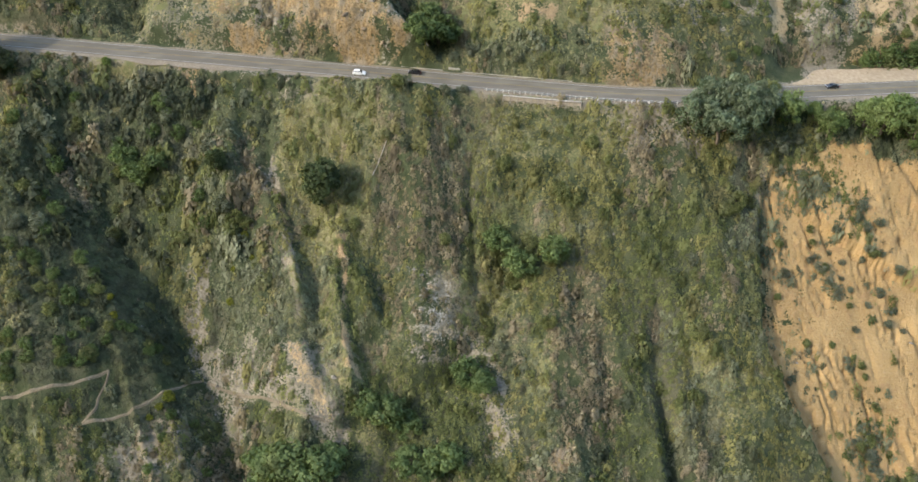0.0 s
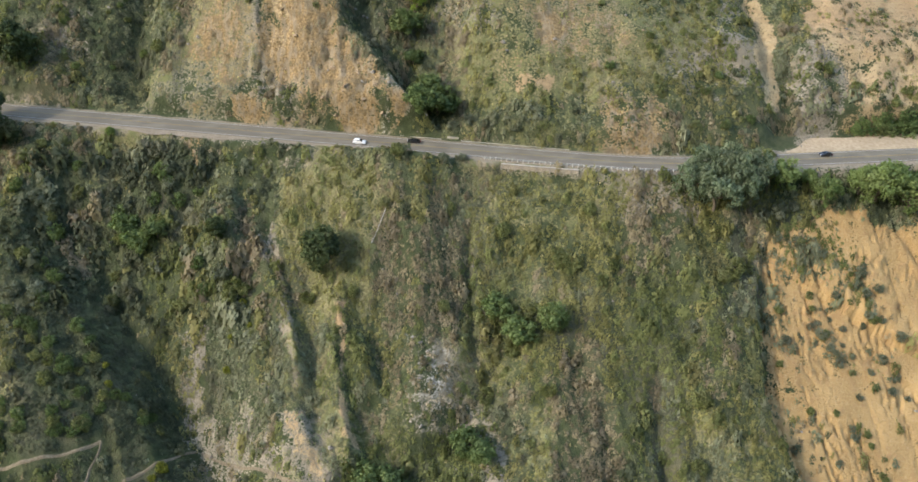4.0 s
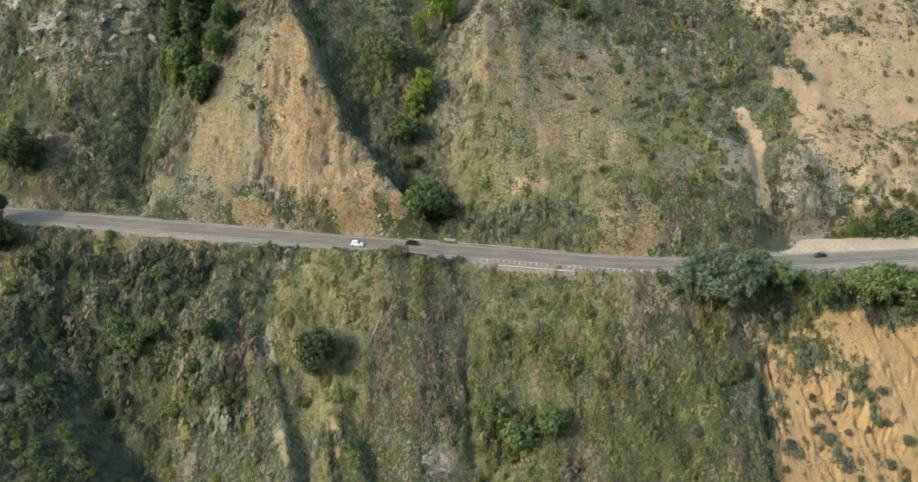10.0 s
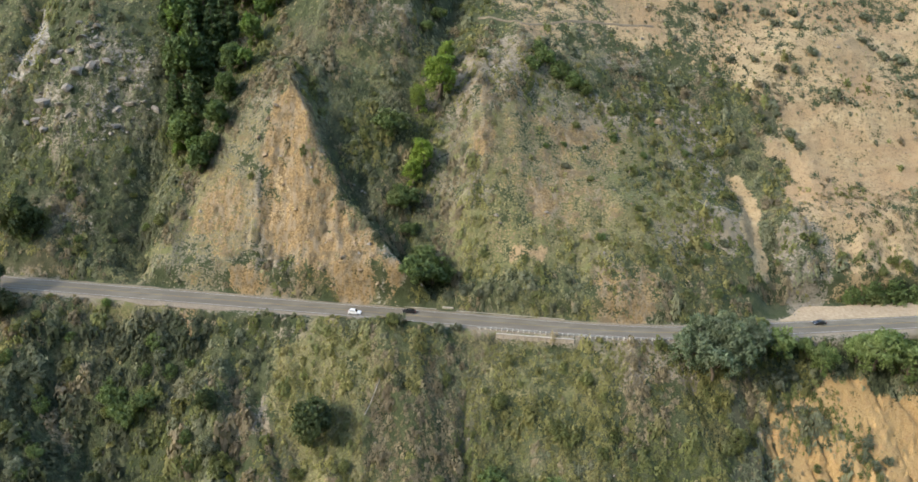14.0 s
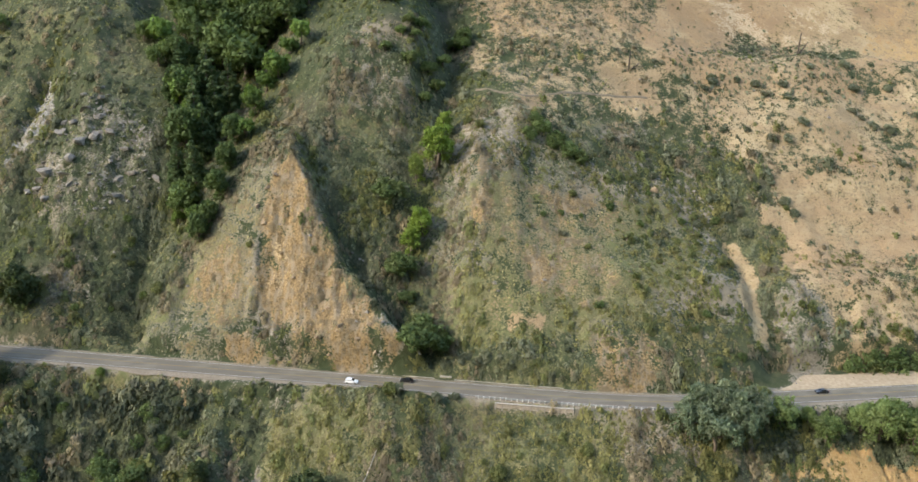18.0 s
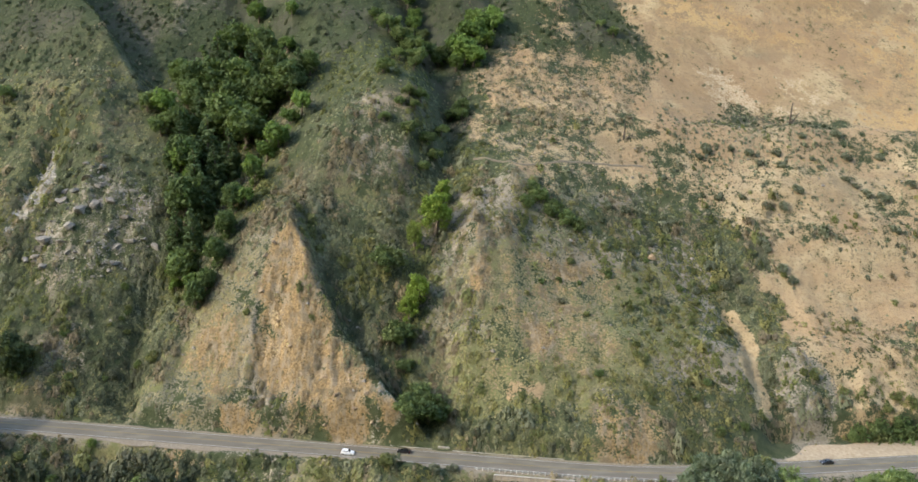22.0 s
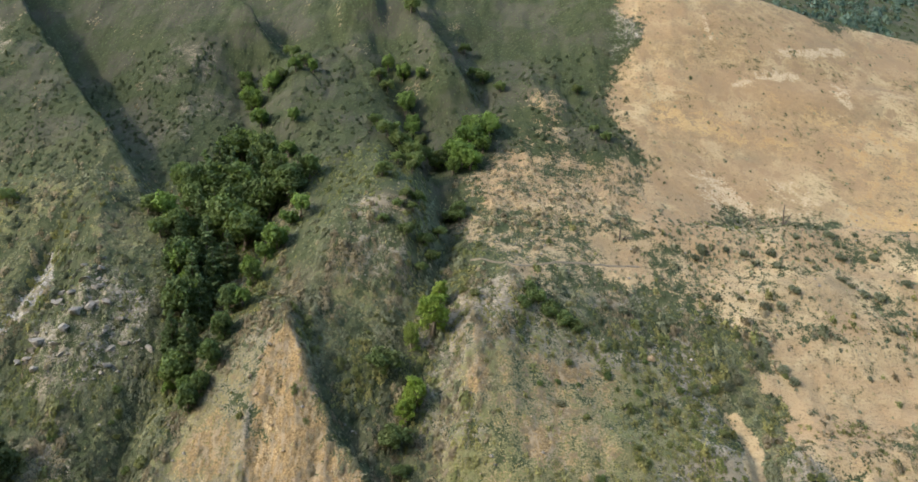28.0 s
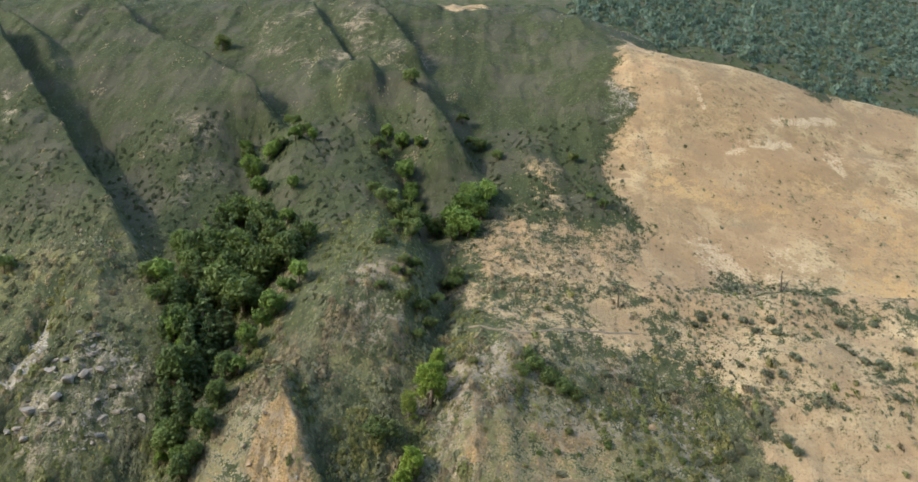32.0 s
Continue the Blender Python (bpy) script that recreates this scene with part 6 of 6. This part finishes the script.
# ---------------------------------------------------------------- small works about the road
def drain_pipe(a, b):
    n = 12
    pts = [(a[0] + (b[0] - a[0]) * k / n, a[1] + (b[1] - a[1]) * k / n) for k in range(n + 1)]
    path = [(px, py, float(ground_z(np.array([px]), np.array([py]))[0]) + 0.55) for px, py in pts]
    me = limb_mesh(path, [0.13] * len(path), CONCRETE, 8)
    return tagged(new("drain_pipe", me), "pale drain pipe lying down the grassy slope", "pipe")


drain_pipe((-20.2, 218.5), (-25.7, 208.2))


def headwall(x, off):
    px, py, turn = along_road(x, off)
    base = tagged(new("culvert_headwall"), "small pale concrete culvert headwall beside the road", "headwall")
    base.matrix_basis = pose(px, py, 0, 0, 0, turn)
    part("wall", box(bmesh.new(), (-1.9, -0.2, -0.4), (1.9, 0.2, 0.9), 0.04), CONCRETE, base)
    for s in (-1, 1):
        part("wing", box(bmesh.new(), (s * 1.9 - 0.2, -0.2, -0.4), (s * 1.9 + 0.2, 1.6, 0.7), 0.04), CONCRETE, base)
    return base


headwall(0.5, 6.2)


def kerb(x0, x1, off):
    """A low concrete kerb in lengths of three metres."""
    base = tagged(new("kerb"), "low weathered concrete kerb at the foot of the cut", "kerb", kind="structure")
    block = None
    for x in np.arange(x0, x1, 3.0):
        px, py, turn = along_road(x, off)
        ob = part("block", box(bmesh.new(), (-1.47, -0.13, -0.2), (1.47, 0.13, 0.24), 0.03), CONCRETE, base) if block is None else new("block", block.data)
        ob.parent = base
        block = block or ob
        ob.matrix_basis = pose(px, py, 0, 0, 0, turn)
    return base


kerb(5.0, 42.0, 5.3)
kerb(-17.0, -4.0, 5.3)

# ---------------------------------------------------------------- cars on the road
def paint(name, color):
    n = Nodes(name, 0.32, 0.5)
    n.shader.inputs["Coat Weight"].default_value = 0.6
    return n.done(n.mix(n.ramp(n.speckle(9, 3), 0.4, 0.7, 0, 0.25), color, tuple(0.8 * c for c in color)))


GLASS = Nodes("dark_car_glass", 0.08, 0.6).done((0.015, 0.018, 0.02))
RUBBER = plain_material("tyre_rubber", (0.018, 0.018, 0.018), (0.035, 0.035, 0.034), 20, 0.9)
ALLOY = plain_material("alloy_rim", (0.35, 0.35, 0.36), (0.5, 0.5, 0.5), 12, 0.35, 0.8)
LAMP = Nodes("clear_lamp_lens", 0.15, 0.5).done((0.75, 0.75, 0.72))
TAIL = Nodes("red_lamp_lens", 0.2, 0.5).done((0.35, 0.02, 0.015))
TRIM = plain_material("black_trim", (0.02, 0.02, 0.02), (0.04, 0.04, 0.04), 9, 0.7)


def shell(outline, half, tuck=0.0, bevel=0.05):
    """A side outline drawn across the car's width; points above the waist lean in by tuck."""
    bm = bmesh.new()
    waist, top = min(z for x, z in outline), max(z for x, z in outline)
    sides = []
    for s in (-1, 1):
        sides.append([bm.verts.new((x, s * (half - tuck * (z - waist) / (top - waist)), z)) for x, z in outline])
    bm.faces.new(sides[0])
    bm.faces.new(sides[1][::-1])
    for i in range(len(outline)):
        j = (i + 1) % len(outline)
        bm.faces.new((sides[0][j], sides[0][i], sides[1][i], sides[1][j]))
    bmesh.ops.recalc_face_normals(bm, faces=bm.faces)
    if bevel:
        bmesh.ops.bevel(bm, geom=list(bm.edges), offset=bevel, segments=2, affect="EDGES", clamp_overlap=True)
    return bm


def car(name, label, color, x, lane, facing, tall):
    base = tagged(new(name), label, "car", "cars on the road")
    px, py, turn = along_road(x, lane)
    base.matrix_basis = pose(px, py, 0.09, 0, 0, turn + (0 if facing > 0 else 180))
    coat = paint(name + "_paint", color)
    body = ((-2.3, 0.35), (-2.32, 0.75), (-2.2, 0.98), (-1.0, 1.02), (0.9, 1.0), (2.05, 0.86), (2.3, 0.68), (2.32, 0.35), (1.9, 0.24), (-1.9, 0.24))
    part("body", shell(body, 0.92, 0.05, 0.06), coat, base)
    roof = tall
    part("cabin", shell(((-2.05 if tall > 1.55 else -1.65, 0.98), (-1.75 if tall > 1.55 else -1.05, roof - 0.04), (-0.6, roof), (0.15, roof - 0.03), (1.02, 0.98)), 0.84, 0.18, 0.05), coat, base)
    back = -1.62 if tall > 1.55 else -1.1
    for s in (-1, 1):
        part("side_window", box(bmesh.new(), (back, s * 0.74 - 0.02, 1.06), (0.35, s * 0.74 + 0.075, roof - 0.16), 0.02), GLASS, base, "dark side glass")
    for s, (xa, za, xb, zb) in ((1, (1.0, 1.02, 0.26, roof - 0.07)), (-1, (back - 0.42, 1.04, back - 0.12, roof - 0.09))):
        bm = bmesh.new()
        q = [bm.verts.new((xx + 0.035 * s, yy, zz + 0.02)) for xx, yy, zz in ((xa, -0.74, za), (xa, 0.74, za), (xb, 0.60, zb), (xb, -0.60, zb))]
        bm.faces.new(q if s > 0 else q[::-1])
        glass = part("windscreen" if s > 0 else "rear_window", bm, GLASS, base, "dark windscreen glass")
        glass.modifiers.new("thick", "SOLIDIFY").thickness = 0.03
    for sx in (-1.42, 1.42):
        for s in (-1, 1):
            bm = bmesh.new()
            bmesh.ops.create_cone(bm, cap_ends=True, segments=18, radius1=0.34, radius2=0.34, depth=0.22, matrix=pose(sx, s * 0.84, 0.27, 90))
            bmesh.ops.bevel(bm, geom=list(bm.edges), offset=0.03, segments=1, affect="EDGES")
            wheel = part("wheel", bm, RUBBER, base, "black rubber tyre")
            bm = bmesh.new()
            bmesh.ops.create_cone(bm, cap_ends=True, segments=12, radius1=0.2, radius2=0.17, depth=0.26, matrix=pose(sx, s * 0.84, 0.27, 90))
            part("rim", bm, ALLOY, wheel, "alloy rim")
    for s in (-1, 1):
        part("headlight", box(bmesh.new(), (2.12, s * 0.66 - 0.17, 0.62), (2.33, s * 0.66 + 0.17, 0.78), 0.03), LAMP, base, "clear headlight")
        part("tail_light", box(bmesh.new(), (-2.34, s * 0.72 - 0.13, 0.72), (-2.2, s * 0.72 + 0.13, 0.95), 0.03), TAIL, base, "red tail light")
        part("mirror", box(bmesh.new(), (0.62, s * 0.98 - 0.1, 1.0), (0.82, s * 0.98 + 0.1, 1.14), 0.03), coat, base)
    for sx in (-2.36, 2.2):
        part("bumper", box(bmesh.new(), (sx, -0.8, 0.32), (sx + 0.16, 0.8, 0.5), 0.04), TRIM, base, "black bumper")
    return base


car("white_suv", "white sport utility car driving on the coast road", (0.78, 0.78, 0.76), -32.0, -2.0, 1, 1.68)
car("black_sedan", "black sedan driving on the coast road", (0.012, 0.012, 0.014), -13.0, 1.6, -1, 1.45)
car("dark_hatchback", "dark grey car driving past the sandy pullout", (0.02, 0.021, 0.024), 136.0, 1.6, -1, 1.5)
